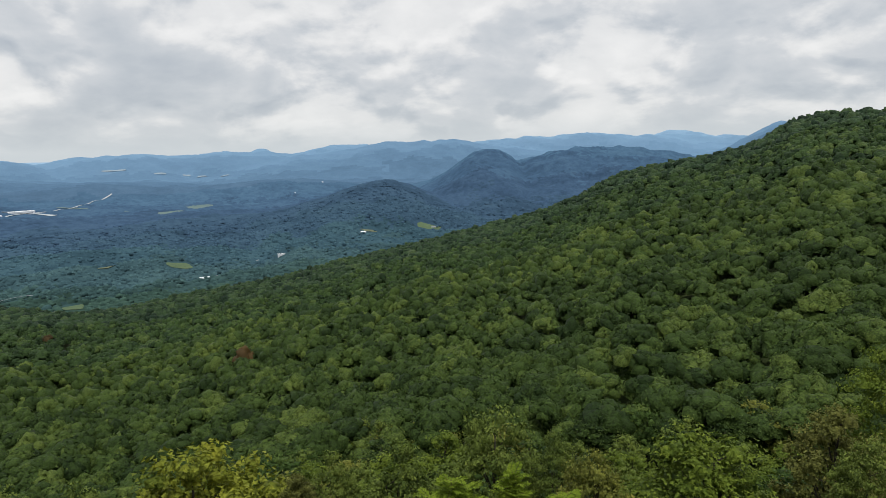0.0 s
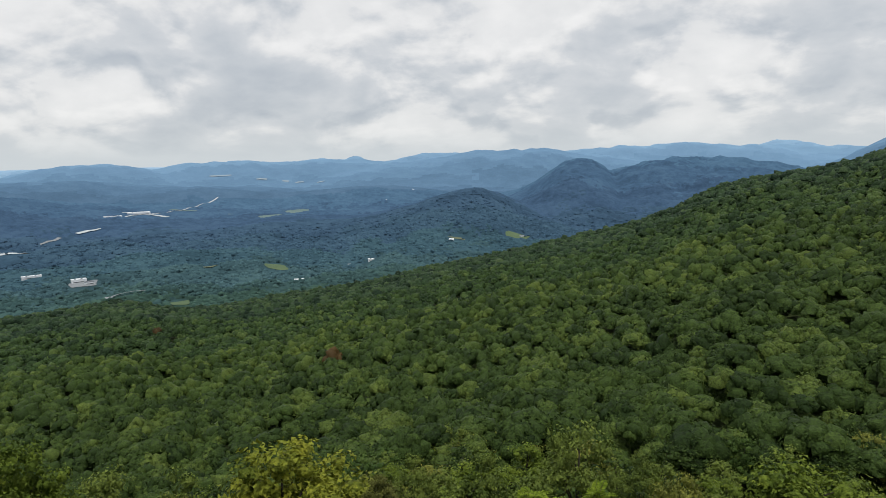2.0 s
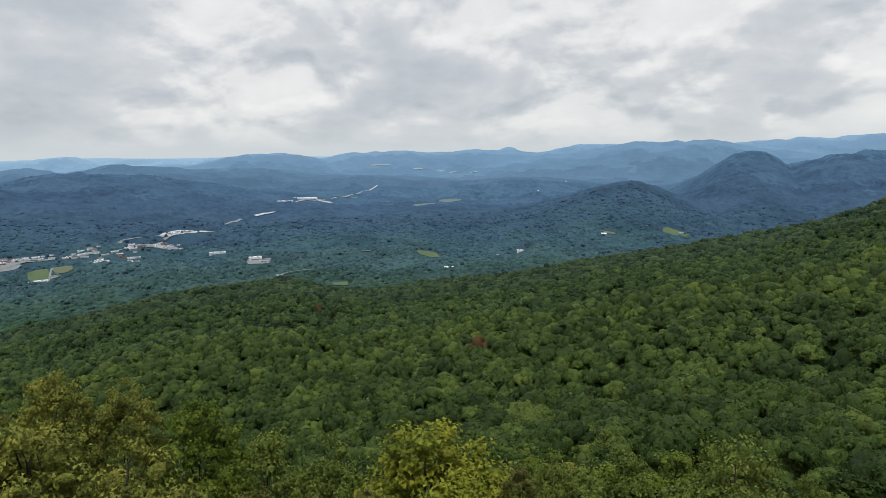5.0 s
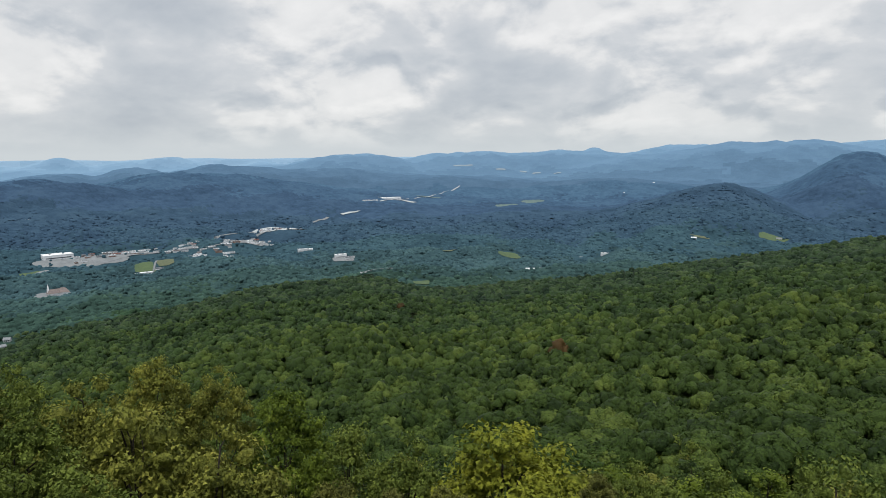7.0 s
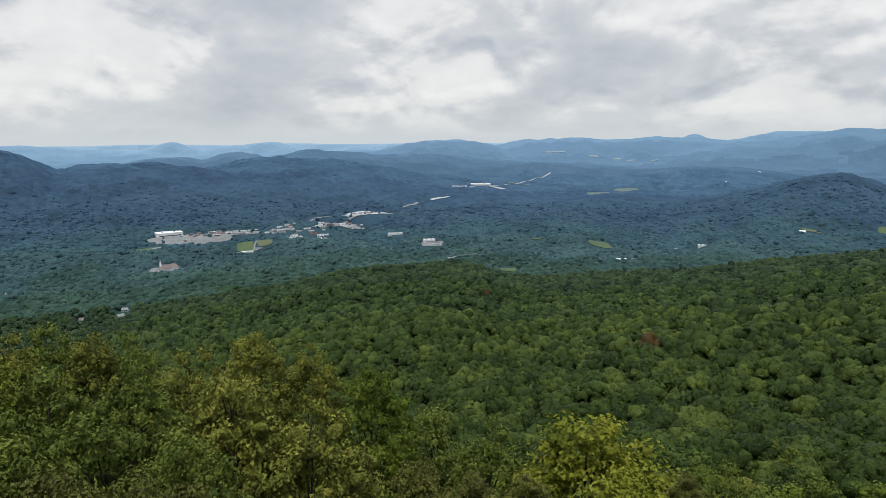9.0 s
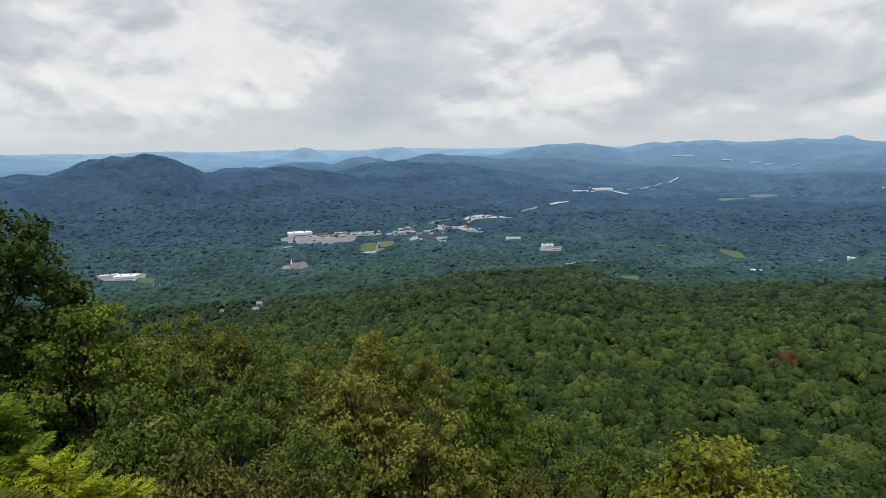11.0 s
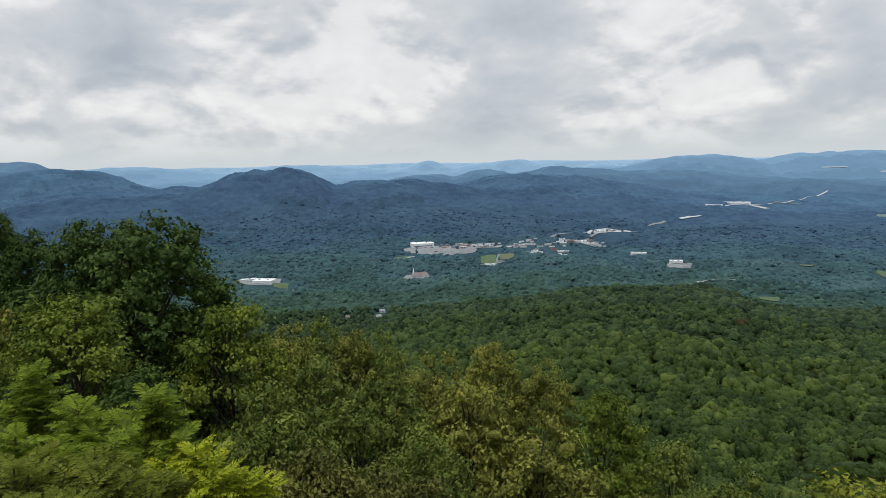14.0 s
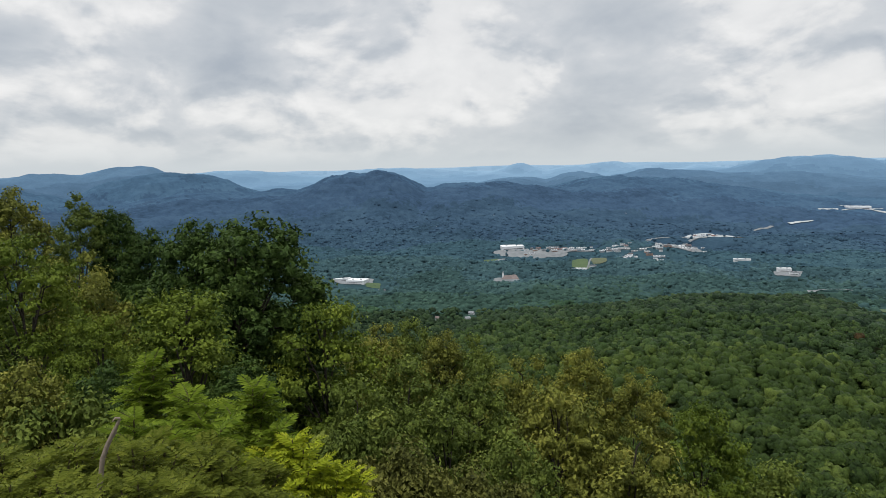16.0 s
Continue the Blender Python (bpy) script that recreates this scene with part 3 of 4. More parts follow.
def road(knots, width, material, label, lift=1.4):
    """A road along knots (heading, distance), draped on the ground, with a raised crown."""
    way = [heading(a, d) for a, d in knots]
    line = []
    for p, q in zip(way, way[1:]):
        n = max(2, int((q - p).length / 12))
        line += [p.lerp(q, i / n) for i in range(n)]
    line.append(way[-1])
    for _ in range(6):
        line = [line[0]] + [(line[i - 1] + line[i] * 2 + line[i + 1]) / 4 for i in range(1, len(line) - 1)] + [line[-1]]
    bm, rows = bmesh.new(), []
    for i, p in enumerate(line):
        t = (line[min(i + 1, len(line) - 1)] - line[max(i - 1, 0)]).normalized()
        side = Vector((t.y, -t.x, 0)) * width / 2
        row = []
        for k, up in ((-1, 0.0), (0, 0.25), (1, 0.0)):
            q = p + side * k
            row.append(bm.verts.new((q.x, q.y, float(lay_of_the_land(np.array([q.x]), np.array([q.y]))[0]) + lift + up)))
        rows.append(row)
    for a, b2 in zip(rows, rows[1:]):
        for k in range(2):
            bm.faces.new((a[k], b2[k], b2[k + 1], a[k + 1])[::-1])
    bm.normal_update()
    if sum(face.normal.z for face in bm.faces) < 0:
        bmesh.ops.reverse_faces(bm, faces=bm.faces)
    return tagged(part("road", bm, material), label, "road", kind="structure")


def box(bm, x0, x1, y0, y1, z0, z1):
    m = Matrix.Translation(((x0 + x1) / 2, (y0 + y1) / 2, (z0 + z1) / 2)) @ Matrix.Diagonal((x1 - x0, y1 - y0, z1 - z0, 1))
    return bmesh.ops.create_cube(bm, size=1.0, matrix=m)


def stand(root, az, d, turn):
    """Sets a thing on the ground at a heading and a distance, turned by degrees from facing the mountain."""
    z = min(height(az + k / d * 57.3, d + j) for k in (-8, 0, 8) for j in (-6, 0, 6))
    root.matrix_world = Matrix.Translation(heading(az, d, z + 0.7)) @ Matrix.Rotation(radians(-az + turn), 4, "Z")
    return root


def store(az, d, w, deep, h, roof, wall, turn, label, group="buildings of the valley town"):
    """A flat-roofed store or warehouse: walls, a parapet round the roof, a window band and roof units."""
    root = tagged(new("store_building"), label, "building", group)
    bm = bmesh.new()
    box(bm, -w / 2, w / 2, -deep / 2, deep / 2, -3, h)
    part("wall", bm, wall, root)
    bm = bmesh.new()
    box(bm, -w / 2 + 0.4, w / 2 - 0.4, -deep / 2 + 0.4, deep / 2 - 0.4, h, h + 0.35)
    part("roof", bm, roof, root)
    bm = bmesh.new()
    for x0, x1, y0, y1 in ((-w / 2 - 0.2, w / 2 + 0.2, -deep / 2 - 0.2, -deep / 2 + 0.4), (-w / 2 - 0.2, w / 2 + 0.2, deep / 2 - 0.4, deep / 2 + 0.2),
                           (-w / 2 - 0.2, -w / 2 + 0.4, -deep / 2 + 0.4, deep / 2 - 0.4), (w / 2 - 0.4, w / 2 + 0.2, -deep / 2 + 0.4, deep / 2 - 0.4)):
        box(bm, x0, x1, y0, y1, h - 0.4, h + 0.9)
    part("parapet", bm, roof, root)
    bm = bmesh.new()
    box(bm, -w * 0.42, w * 0.42, -deep / 2 - 0.05, -deep / 2 + 0.1, 0.8, h * 0.36)
    part("window", bm, DARK_GLASS, root)
    for k in (-0.25, 0.2):
        bm = bmesh.new()
        box(bm, w * k - 1.5, w * k + 1.5, -1.4, 1.4, h + 0.35, h + 1.9)
        part("roof_unit", bm, GREY_ROOF, root)
    return stand(root, az, d, turn)


def house(az, d, w, deep, h, roof, wall, turn, label, group="houses among the trees"):
    """A gabled house: walls, roof with eaves, door and windows."""
    root = tagged(new("house"), label, "house", group)
    bm = bmesh.new()
    box(bm, -w / 2, w / 2, -deep / 2, deep / 2, -3, h)
    part("wall", bm, wall, root)
    bm = bmesh.new()
    rise, e = deep * 0.38, 0.6
    a = [bm.verts.new(p) for p in ((-w / 2 - e, -deep / 2 - e, h - 0.2), (w / 2 + e, -deep / 2 - e, h - 0.2), (w / 2 + e, 0, h + rise), (-w / 2 - e, 0, h + rise), (w / 2 + e, deep / 2 + e, h - 0.2), (-w / 2 - e, deep / 2 + e, h - 0.2))]
    for q in ((0, 1, 2, 3), (3, 2, 4, 5), (0, 3, 5), (1, 4, 2), (0, 5, 4, 1)):
        bm.faces.new([a[i] for i in q])
    part("roof", bm, roof, root)
    for k in (-0.3, 0.3):
        bm = bmesh.new()
        box(bm, w * k - 0.7, w * k + 0.7, -deep / 2 - 0.05, -deep / 2 + 0.1, 1.0, 2.4)
        part("window", bm, DARK_GLASS, root)
    bm = bmesh.new()
    box(bm, -0.5, 0.5, -deep / 2 - 0.06, -deep / 2 + 0.1, 0.1, 2.1)
    part("door", bm, DARK_GLASS, root)
    return stand(root, az, d, turn)


def church(az, d, turn):
    root = tagged(new("church"), "brown-roofed church with a pale steeple in a clearing", "church")
    for w, deep, h, x in ((34, 16, 5, 0), (14, 24, 6, 8)):
        bm = bmesh.new()
        box(bm, x - w / 2, x + w / 2, -deep / 2, deep / 2, -3, h)
        part("wall", bm, PALE_WALL, root)
        bm = bmesh.new()
        a = [bm.verts.new(p) for p in ((x - w / 2 - 1, -deep / 2 - 1, h), (x + w / 2 + 1, -deep / 2 - 1, h), (x + w / 2 - 4, 0, h + 7), (x - w / 2 + 4, 0, h + 7), (x + w / 2 + 1, deep / 2 + 1, h), (x - w / 2 - 1, deep / 2 + 1, h))]
        for q in ((0, 1, 2, 3), (3, 2, 4, 5), (0, 3, 5), (1, 4, 2), (0, 5, 4, 1)):
            bm.faces.new([a[i] for i in q])
        part("roof", bm, BROWN_ROOF, root)
    bm = bmesh.new()
    box(bm, -17, -13.5, -2, 1.5, -3, 13)
    bmesh.ops.create_cone(bm, cap_ends=True, segments=4, radius1=2.4, radius2=0.1, depth=9, matrix=Matrix.Translation((-15.2, -0.2, 17.5)) @ Matrix.Rotation(radians(45), 4, "Z"))
    part("steeple", bm, PALE_WALL, root, "pale pointed steeple")
    return stand(root, az, d, turn)


# fields and paved grounds
field("meadow", -23, 1462, 24, 36, FIELD, "small mown green meadow among woods", turn=8)
field("meadow", -28.4, 1445, 15, 36, DRY_FIELD, "narrow yellowish meadow among woods", turn=-14)
field("meadow", -54.7, 1500, 19, 32, FIELD, "green playing field beside the town", turn=6, square=6)
field("meadow", -53.1, 1512, 18, 26, DRY_FIELD, "dry yellowish playing field beside the town", turn=6, square=6)
road(((-54.1, 1468), (-53.95, 1500), (-53.7, 1540)), 4, PAVED, "narrow pale track between the playing fields", 1.2)
field("meadow", -6.7, 1680, 20, 20, DRY_FIELD, "dry grassy clearing on the hillside", turn=20)
field("meadow", -1.2, 1790, 32, 26, FIELD, "long pale meadow at the hill's foot", turn=-12)
field("meadow", -31.1, 1138, 15, 20, FIELD, "small green clearing behind the wooded spur")
field("meadow", -62.3, 1478, 26, 30, FIELD, "green verge beside the highway", turn=20)
field("meadow", -73.6, 1280, 15, 14, FIELD, "lawn beside a low school building")
field("meadow", -30.2, 2850, 70, 10, HAZED_FIELD, "green bank beside a far highway", turn=-38, lift=2)
field("meadow", -23.2, 2570, 45, 40, HAZED_FIELD, "distant pale green pasture", lift=2)
field("meadow", -21.0, 2780, 50, 45, HAZED_FIELD, "distant pale green pasture", lift=2)
field("meadow", -26.0, 2700, 35, 14, HAZED_FIELD, "distant pale green pasture", lift=2)
field("paved_ground", -61, 1630, 40, 45, PAVED, "pale car park round the stores", turn=14)
field("paved_ground", -58, 1628, 55, 34, PAVED, "pale car park round the stores", turn=14)
field("paved_ground", -55.2, 1672, 50, 26, PAVED, "pale car park round the stores", turn=12)
field("paved_ground", -46.5, 1735, 52, 66, PAVED, "pale paved blocks of the town centre", turn=20)
field("paved_ground", -43.8, 1965, 74, 78, GRAVEL, "bare light car park on the town's edge", turn=14)
field("paved_ground", -61, 1328, 34, 22, PAVED, "pale car park round the church")
field("paved_ground", -75.3, 1305, 40, 22, PAVED, "pale car park round the school")
field("paved_ground", -38.1, 1405, 24, 20, PAVED, "pale yard of a roadside business")
field("paved_ground", -33.2, 2690, 80, 12, GRAVEL, "bare light ground by a far warehouse", turn=-8, lift=2)
road(((-63.2, 1440), (-61.5, 1510), (-59, 1580), (-56, 1640), (-53.5, 1680), (-51, 1690), (-48, 1670)), 14, PAVED, "pale highway through the town")
road(((-48, 1670), (-47, 1760), (-46, 1830), (-44.5, 1900), (-42, 1990), (-40.6, 2180), (-39.4, 2270)), 12, PAVED, "pale street leading out of the town")
road(((-46.5, 1800), (-48, 1840), (-49.3, 1880), (-48.6, 1930), (-47, 1955), (-45, 1950)), 14, PAVED, "curving pale road on the town's edge")
road(((-38.2, 2300), (-37.2, 2370), (-36.6, 2400)), 13, GRAVEL, "short pale stretch of road", 3)
road(((-36.2, 2540), (-34.5, 2610), (-32.6, 2720), (-30.6, 2840), (-29.3, 2990), (-27.5, 3200)), 7, GRAVEL, "distant pale highway crossing the valley", 2.0)
road(((-36.8, 1200), (-35.6, 1240), (-33.5, 1225)), 10, PAVED, "lane behind the wooded spur", 3)
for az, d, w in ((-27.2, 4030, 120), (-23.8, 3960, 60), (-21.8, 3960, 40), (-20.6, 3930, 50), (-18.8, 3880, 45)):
    field("paved_ground", az, d, w / 2, 9, HAZED_EARTH, "light strip of cleared ground near the skyline", lift=2.5)

# the stores and houses of the town
ROOFS = (WHITE_ROOF, WHITE_ROOF, GREY_ROOF, WHITE_ROOF, PALE_ROOF, WHITE_ROOF, PALE_ROOF, BROWN_ROOF, WHITE_ROOF, RED_ROOF)
ROOF_WORDS = {PALE_ROOF: "pale grey", WHITE_ROOF: "white", GREY_ROOF: "grey", RED_ROOF: "rusty red", BROWN_ROOF: "brown"}
store(-60.8, 1690, 60, 34, 8, WHITE_ROOF, PALE_WALL, 10, "large white flat-roofed store by its car park")
pick = random.Random(8)
for az, d, across, deep, n in ((-58.0, 1650, 54, 26, 14), (-55.2, 1690, 52, 22, 14), (-51.9, 1690, 42, 26, 11), (-49.0, 1612, 50, 56, 20), (-46.4, 1745, 60, 66, 28), (-43.6, 1980, 64, 50, 13),
                               (-50.8, 1532, 16, 18, 3), (-44.7, 1705, 14, 12, 2), (-48.4, 1880, 26, 40, 3)):
    made = []
    tries = 0
    while len(made) < n and tries < 200:
        tries += 1
        u, v = pick.uniform(-across, across), pick.uniform(-deep, deep)
        if any(abs(u - p) < 13 and abs(v - q) < 9 for p, q in made):
            continue
        made.append((u, v))
        roof = pick.choice(ROOFS)
        w = pick.uniform(6, 17)
        store(az + math.degrees(u / d), d + v + u * 0.25, w, pick.uniform(7, 11), pick.uniform(3.2, 4.8), roof, pick.choice((PALE_WALL, DULL_WALL, PALE_WALL, DULL_WALL, BRICK_WALL)), pick.uniform(5, 22),
              "%s flat-roofed store in the valley town" % ROOF_WORDS[roof])
store(-54.8, 1470, 34, 10, 5, WHITE_ROOF, PALE_WALL, 4, "long white-roofed building by the playing field")
store(-53.6, 1478, 16, 9, 5, GREY_ROOF, PALE_WALL, 4, "small grey-roofed building by the playing field")
store(-41.5, 1562, 36, 9, 5, WHITE_ROOF, PALE_WALL, 4, "long low white building among woods")
store(-38.4, 1418, 26, 12, 6, WHITE_ROOF, PALE_WALL, 12, "white-roofed roadside business among trees")
store(-37.7, 1400, 16, 10, 5, GREY_ROOF, PALE_WALL, 12, "grey-roofed roadside business among trees")
store(-20.5, 1288, 46, 10, 5, WHITE_ROOF, PALE_WALL, 2, "long low white building at the wood's edge")
store(-75.0, 1300, 40, 26, 5, WHITE_ROOF, PALE_WALL, -24, "white-roofed pale school beside a car park")
store(-76.6, 1335, 46, 9, 5, WHITE_ROOF, PALE_WALL, 4, "long low white shed behind the school")
store(-33.7, 2690, 80, 34, 8, WHITE_ROOF, PALE_WALL, 6, "large white warehouse beside a far highway", "distant buildings")
store(-35.6, 2590, 60, 16, 6, WHITE_ROOF, PALE_WALL, 6, "long white shed beside a far highway", "distant buildings")
store(-14.4, 1506, 24, 10, 5, WHITE_ROOF, PALE_WALL, 3, "low white farm building at a wood's edge")
church(-61, 1334, 8)
for az, d, roof, word in ((-65, 946, GREY_ROOF, "grey"), (-67.7, 942, BROWN_ROOF, "brown"), (-64.6, 985, GREY_ROOF, "grey"), (-72.8, 1236, GREY_ROOF, "grey"), (-7.2, 1640, WHITE_ROOF, "white"), (-0.8, 1790, GREY_ROOF, "grey"),
                          (-77, 2360, WHITE_ROOF, "white"), (-70.1, 2345, WHITE_ROOF, "white"), (-67.5, 2015, WHITE_ROOF, "white"), (-71.5, 2390, WHITE_ROOF, "white"), (-69.9, 2340, GREY_ROOF, "grey"), (-75.8, 2400, GREY_ROOF, "grey"),
                          (-73.8, 2330, GREY_ROOF, "grey"), (-66.2, 2200, WHITE_ROOF, "white"), (-62.5, 2150, GREY_ROOF, "grey"), (-52.0, 2300, WHITE_ROOF, "white"), (-50.9, 2320, GREY_ROOF, "grey"), (-13.0, 2970, WHITE_ROOF, "white"), (-12.2, 2990, GREY_ROOF, "grey"),
                          (-10.6, 3190, WHITE_ROOF, "white"), (-36.4, 1236, GREY_ROOF, "grey"), (-16.5, 1520, GREY_ROOF, "grey"), (-25.0, 1165, WHITE_ROOF, "white")):
    house(az, d, 8 if d < 1000 or d > 2000 else 12, 6.5, 3.2, roof, PALE_WALL, (az * 37) % 60 - 30, "%s-roofed gabled house among the trees" % word)

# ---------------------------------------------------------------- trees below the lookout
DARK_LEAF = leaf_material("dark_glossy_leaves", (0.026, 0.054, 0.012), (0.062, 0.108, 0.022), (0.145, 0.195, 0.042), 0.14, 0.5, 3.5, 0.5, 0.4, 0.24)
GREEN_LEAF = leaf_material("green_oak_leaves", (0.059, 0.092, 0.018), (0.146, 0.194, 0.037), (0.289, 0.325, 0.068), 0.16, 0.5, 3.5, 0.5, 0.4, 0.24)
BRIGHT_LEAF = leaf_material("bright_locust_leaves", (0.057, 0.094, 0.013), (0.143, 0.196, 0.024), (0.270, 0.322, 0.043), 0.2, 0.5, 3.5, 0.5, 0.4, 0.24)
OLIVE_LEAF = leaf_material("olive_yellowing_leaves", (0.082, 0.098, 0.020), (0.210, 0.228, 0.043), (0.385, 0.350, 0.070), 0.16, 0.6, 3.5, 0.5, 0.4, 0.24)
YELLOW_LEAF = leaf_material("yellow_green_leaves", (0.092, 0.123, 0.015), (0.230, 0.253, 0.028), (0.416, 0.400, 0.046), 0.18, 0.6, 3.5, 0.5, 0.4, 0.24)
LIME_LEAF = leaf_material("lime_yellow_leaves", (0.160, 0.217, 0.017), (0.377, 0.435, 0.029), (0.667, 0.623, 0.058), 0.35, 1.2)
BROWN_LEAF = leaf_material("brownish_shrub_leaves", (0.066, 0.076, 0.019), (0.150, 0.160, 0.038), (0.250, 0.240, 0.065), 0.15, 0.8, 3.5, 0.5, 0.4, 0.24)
PALE_BARK = rough_material("bleached_dead_wood", (0.16, 0.13, 0.10), (0.30, 0.25, 0.20), 6.0)


def leaves(centres, normals, size, r, wide=0.55, single=False):
    """One bent, pointed blade of four corners at each centre; corners and triangles."""
    n = len(centres)
    nrm = normals / np.linalg.norm(normals, axis=1)[:, None]
    t = np.cross(nrm, r.normal(0, 1, (n, 3)))
    t /= np.linalg.norm(t, axis=1)[:, None]
    b = np.cross(nrm, t)
    s = size * r.uniform(0.65, 1.3, n)[:, None] * 0.5
    q = np.stack([centres - t * s, centres - b * s * wide + nrm * s * 0.1, centres + t * s - nrm * s * 0.35, centres + b * s * wide + nrm * s * 0.1], 1).reshape(-1, 3)
    k = np.arange(n)[:, None] * 4
    if single:
        return q, k + [3, 1, 2]
    return q, np.concatenate([k + [0, 1, 2], k + [0, 2, 3]])


def tubes(lines, sides=5):
    """Tapered limbs along lines of (point, radius); corners and triangles."""
    vs, fs = [], []
    for line in lines:
        base = len(vs)
        for i, (p, rad) in enumerate(line):
            a = Vector(line[max(i - 1, 0)][0])
            c = Vector(line[min(i + 1, len(line) - 1)][0])
            q = (c - a).to_track_quat("Z", "Y")
            for k in range(sides):
                an = 2 * math.pi * k / sides
                vs.append(tuple(Vector(p) + q @ Vector((math.cos(an) * rad, math.sin(an) * rad, 0))))
        for i in range(len(line) - 1):
            for k in range(sides):
                a, b2 = base + i * sides + k, base + i * sides + (k + 1) % sides
                fs += [(a, b2, b2 + sides), (a, b2 + sides, a + sides)]
    return np.array(vs), np.array(fs)


def grow(seed, width, tall, crown_low, clusters, count, leaf, limbs=22, inner_count=14, spray=(1.0, 1.0, 0.6), upright=0.8, bushy=0.32, wide=0.55, taper=0.85, single=False):
    """The trunk with limbs, and the crown, of one tree: two meshes' arrays. crown_low: where the crown begins, as a share of the height."""
    r = np.random.RandomState(seed)
    ch = tall * (1 - crown_low)
    mid = np.array([0, 0, tall * crown_low + ch * 0.5])
    v = r.normal(0, 1, (clusters, 3))
    v /= np.linalg.norm(v, axis=1)[:, None]
    depth = r.uniform(0.35, 1.0, clusters)[:, None] ** 0.45
    half = np.array([width / 2, width / 2, ch / 2])
    rad = bushy * width / 2 * r.uniform(0.7, 1.3, clusters)
    c = mid + v * depth * (half - rad[:, None] * 0.7)
    c[:, :2] *= (1 - (1 - taper) * np.clip((c[:, 2] - mid[2]) / (ch / 2), -1, 1))[:, None]
    # limbs
    lean = r.normal(0, 0.03 * tall, 2)
    spine = [((0, 0, -0.6), 0.020 * tall), ((lean[0] * 0.3, lean[1] * 0.3, tall * 0.33), 0.014 * tall), ((lean[0] * 0.7, lean[1] * 0.7, tall * 0.66), 0.007 * tall), ((0, 0, tall * 0.84), 0.0025 * tall)]
    lines = [spine]
    for k in r.permutation(clusters)[:limbs]:
        z0 = max(tall * crown_low * 0.8, c[k, 2] - 0.45 * np.hypot(c[k, 0], c[k, 1]) - 0.1 * tall)
        f = min(z0 / tall, 0.9)
        a = np.array([lean[0] * f, lean[1] * f, z0])
        b2 = a * 0.5 + c[k] * 0.5 + np.array([0, 0, 0.05 * tall]) + r.normal(0, 0.02 * tall, 3)
        lines.append([(tuple(a), 0.0055 * tall), (tuple(b2), 0.0032 * tall), (tuple(c[k]), 0.001 * tall)])
    wood = tubes(lines)
    # leaves on the outside of each spray, some within
    n = count
    which = r.choice(clusters, n, p=rad ** 2 / (rad ** 2).sum())
    u = r.normal(0, 1, (n, 3))
    u /= np.linalg.norm(u, axis=1)[:, None]
    u[:, 2] = np.where(r.uniform(0, 1, n) < 0.75, np.abs(u[:, 2]), u[:, 2])
    p = c[which] + u * (rad[which] * r.uniform(0.5, 1.2, n))[:, None] * np.array(spray)
    nrm = u * 0.9 + np.array([0, 0, upright * 0.7]) + r.normal(0, 0.32, (n, 3))
    outer = leaves(p, nrm, leaf, r, wide, single)
    caps, cap_of = [], []
    for k in range(clusters):
        cv, cf = cap(r, c[k] - np.array([0, 0, 0.15 * rad[k]]), rad[k] * 0.5, (-25, 25), 5, spray[2], 0.2)
        caps.append((cv, cf))
        cap_of += [k] * len(cv)
    # the leafy inside of each spray
    m = clusters * inner_count
    inside = np.repeat(np.arange(clusters), inner_count)
    g = c[inside] + r.normal(0, 0.3, (m, 3)) * rad[inside][:, None] * np.array(spray)
    inner = leaves(g, r.normal(0, 1, (m, 3)) + np.array([0, 0, 0.6]), width * bushy * 0.21, r, 0.8)
    lv, lf = joined(outer, inner, *caps)
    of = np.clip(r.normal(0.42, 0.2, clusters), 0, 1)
    # shade within the crown is put into the tone of inner leaves and caps
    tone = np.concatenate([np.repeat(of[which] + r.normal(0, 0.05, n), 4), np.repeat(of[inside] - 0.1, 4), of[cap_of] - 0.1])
    return wood, (lv, lf, tone)


TREE_MESHES = {}


def tree_meshes(key, leaf_mat, seed, **shape):
    wood, (lv, lf, tone) = grow(seed, **shape)
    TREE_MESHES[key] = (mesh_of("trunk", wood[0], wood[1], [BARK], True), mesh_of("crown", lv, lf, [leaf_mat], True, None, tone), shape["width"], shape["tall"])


def plant(key, name, az, d, top, width, label, group="", turn=0.0, sink=0.0, category="tree", parts=("trunk", "crown")):
    """A tree on the ground at a heading and a distance, whose tip is at the height top."""
    trunk, crown, w, tall = TREE_MESHES[key]
    z = height(az, d) - sink
    root = tagged(new(name), label, category, group)
    # the crown keeps its proportions and hangs from the tip; the trunk reaches down to the ground
    wide, up = width / w, max(top - z, 1.0) / tall
    deep = min(max(up, wide * 0.85), wide * 1.5)
    root.matrix_world = Matrix.Translation(heading(az, d, z)) @ Matrix.Rotation(radians(turn), 4, "Z")
    for part_name, me, m in zip(parts, (trunk, crown), (Matrix.Diagonal((wide, wide, up, 1)), Matrix.Translation((0, 0, tall * (up - deep))) @ Matrix.Diagonal((wide, wide, deep, 1)))):
        ob = new(part_name, me)
        ob.parent, ob.matrix_basis = root, m
    return root


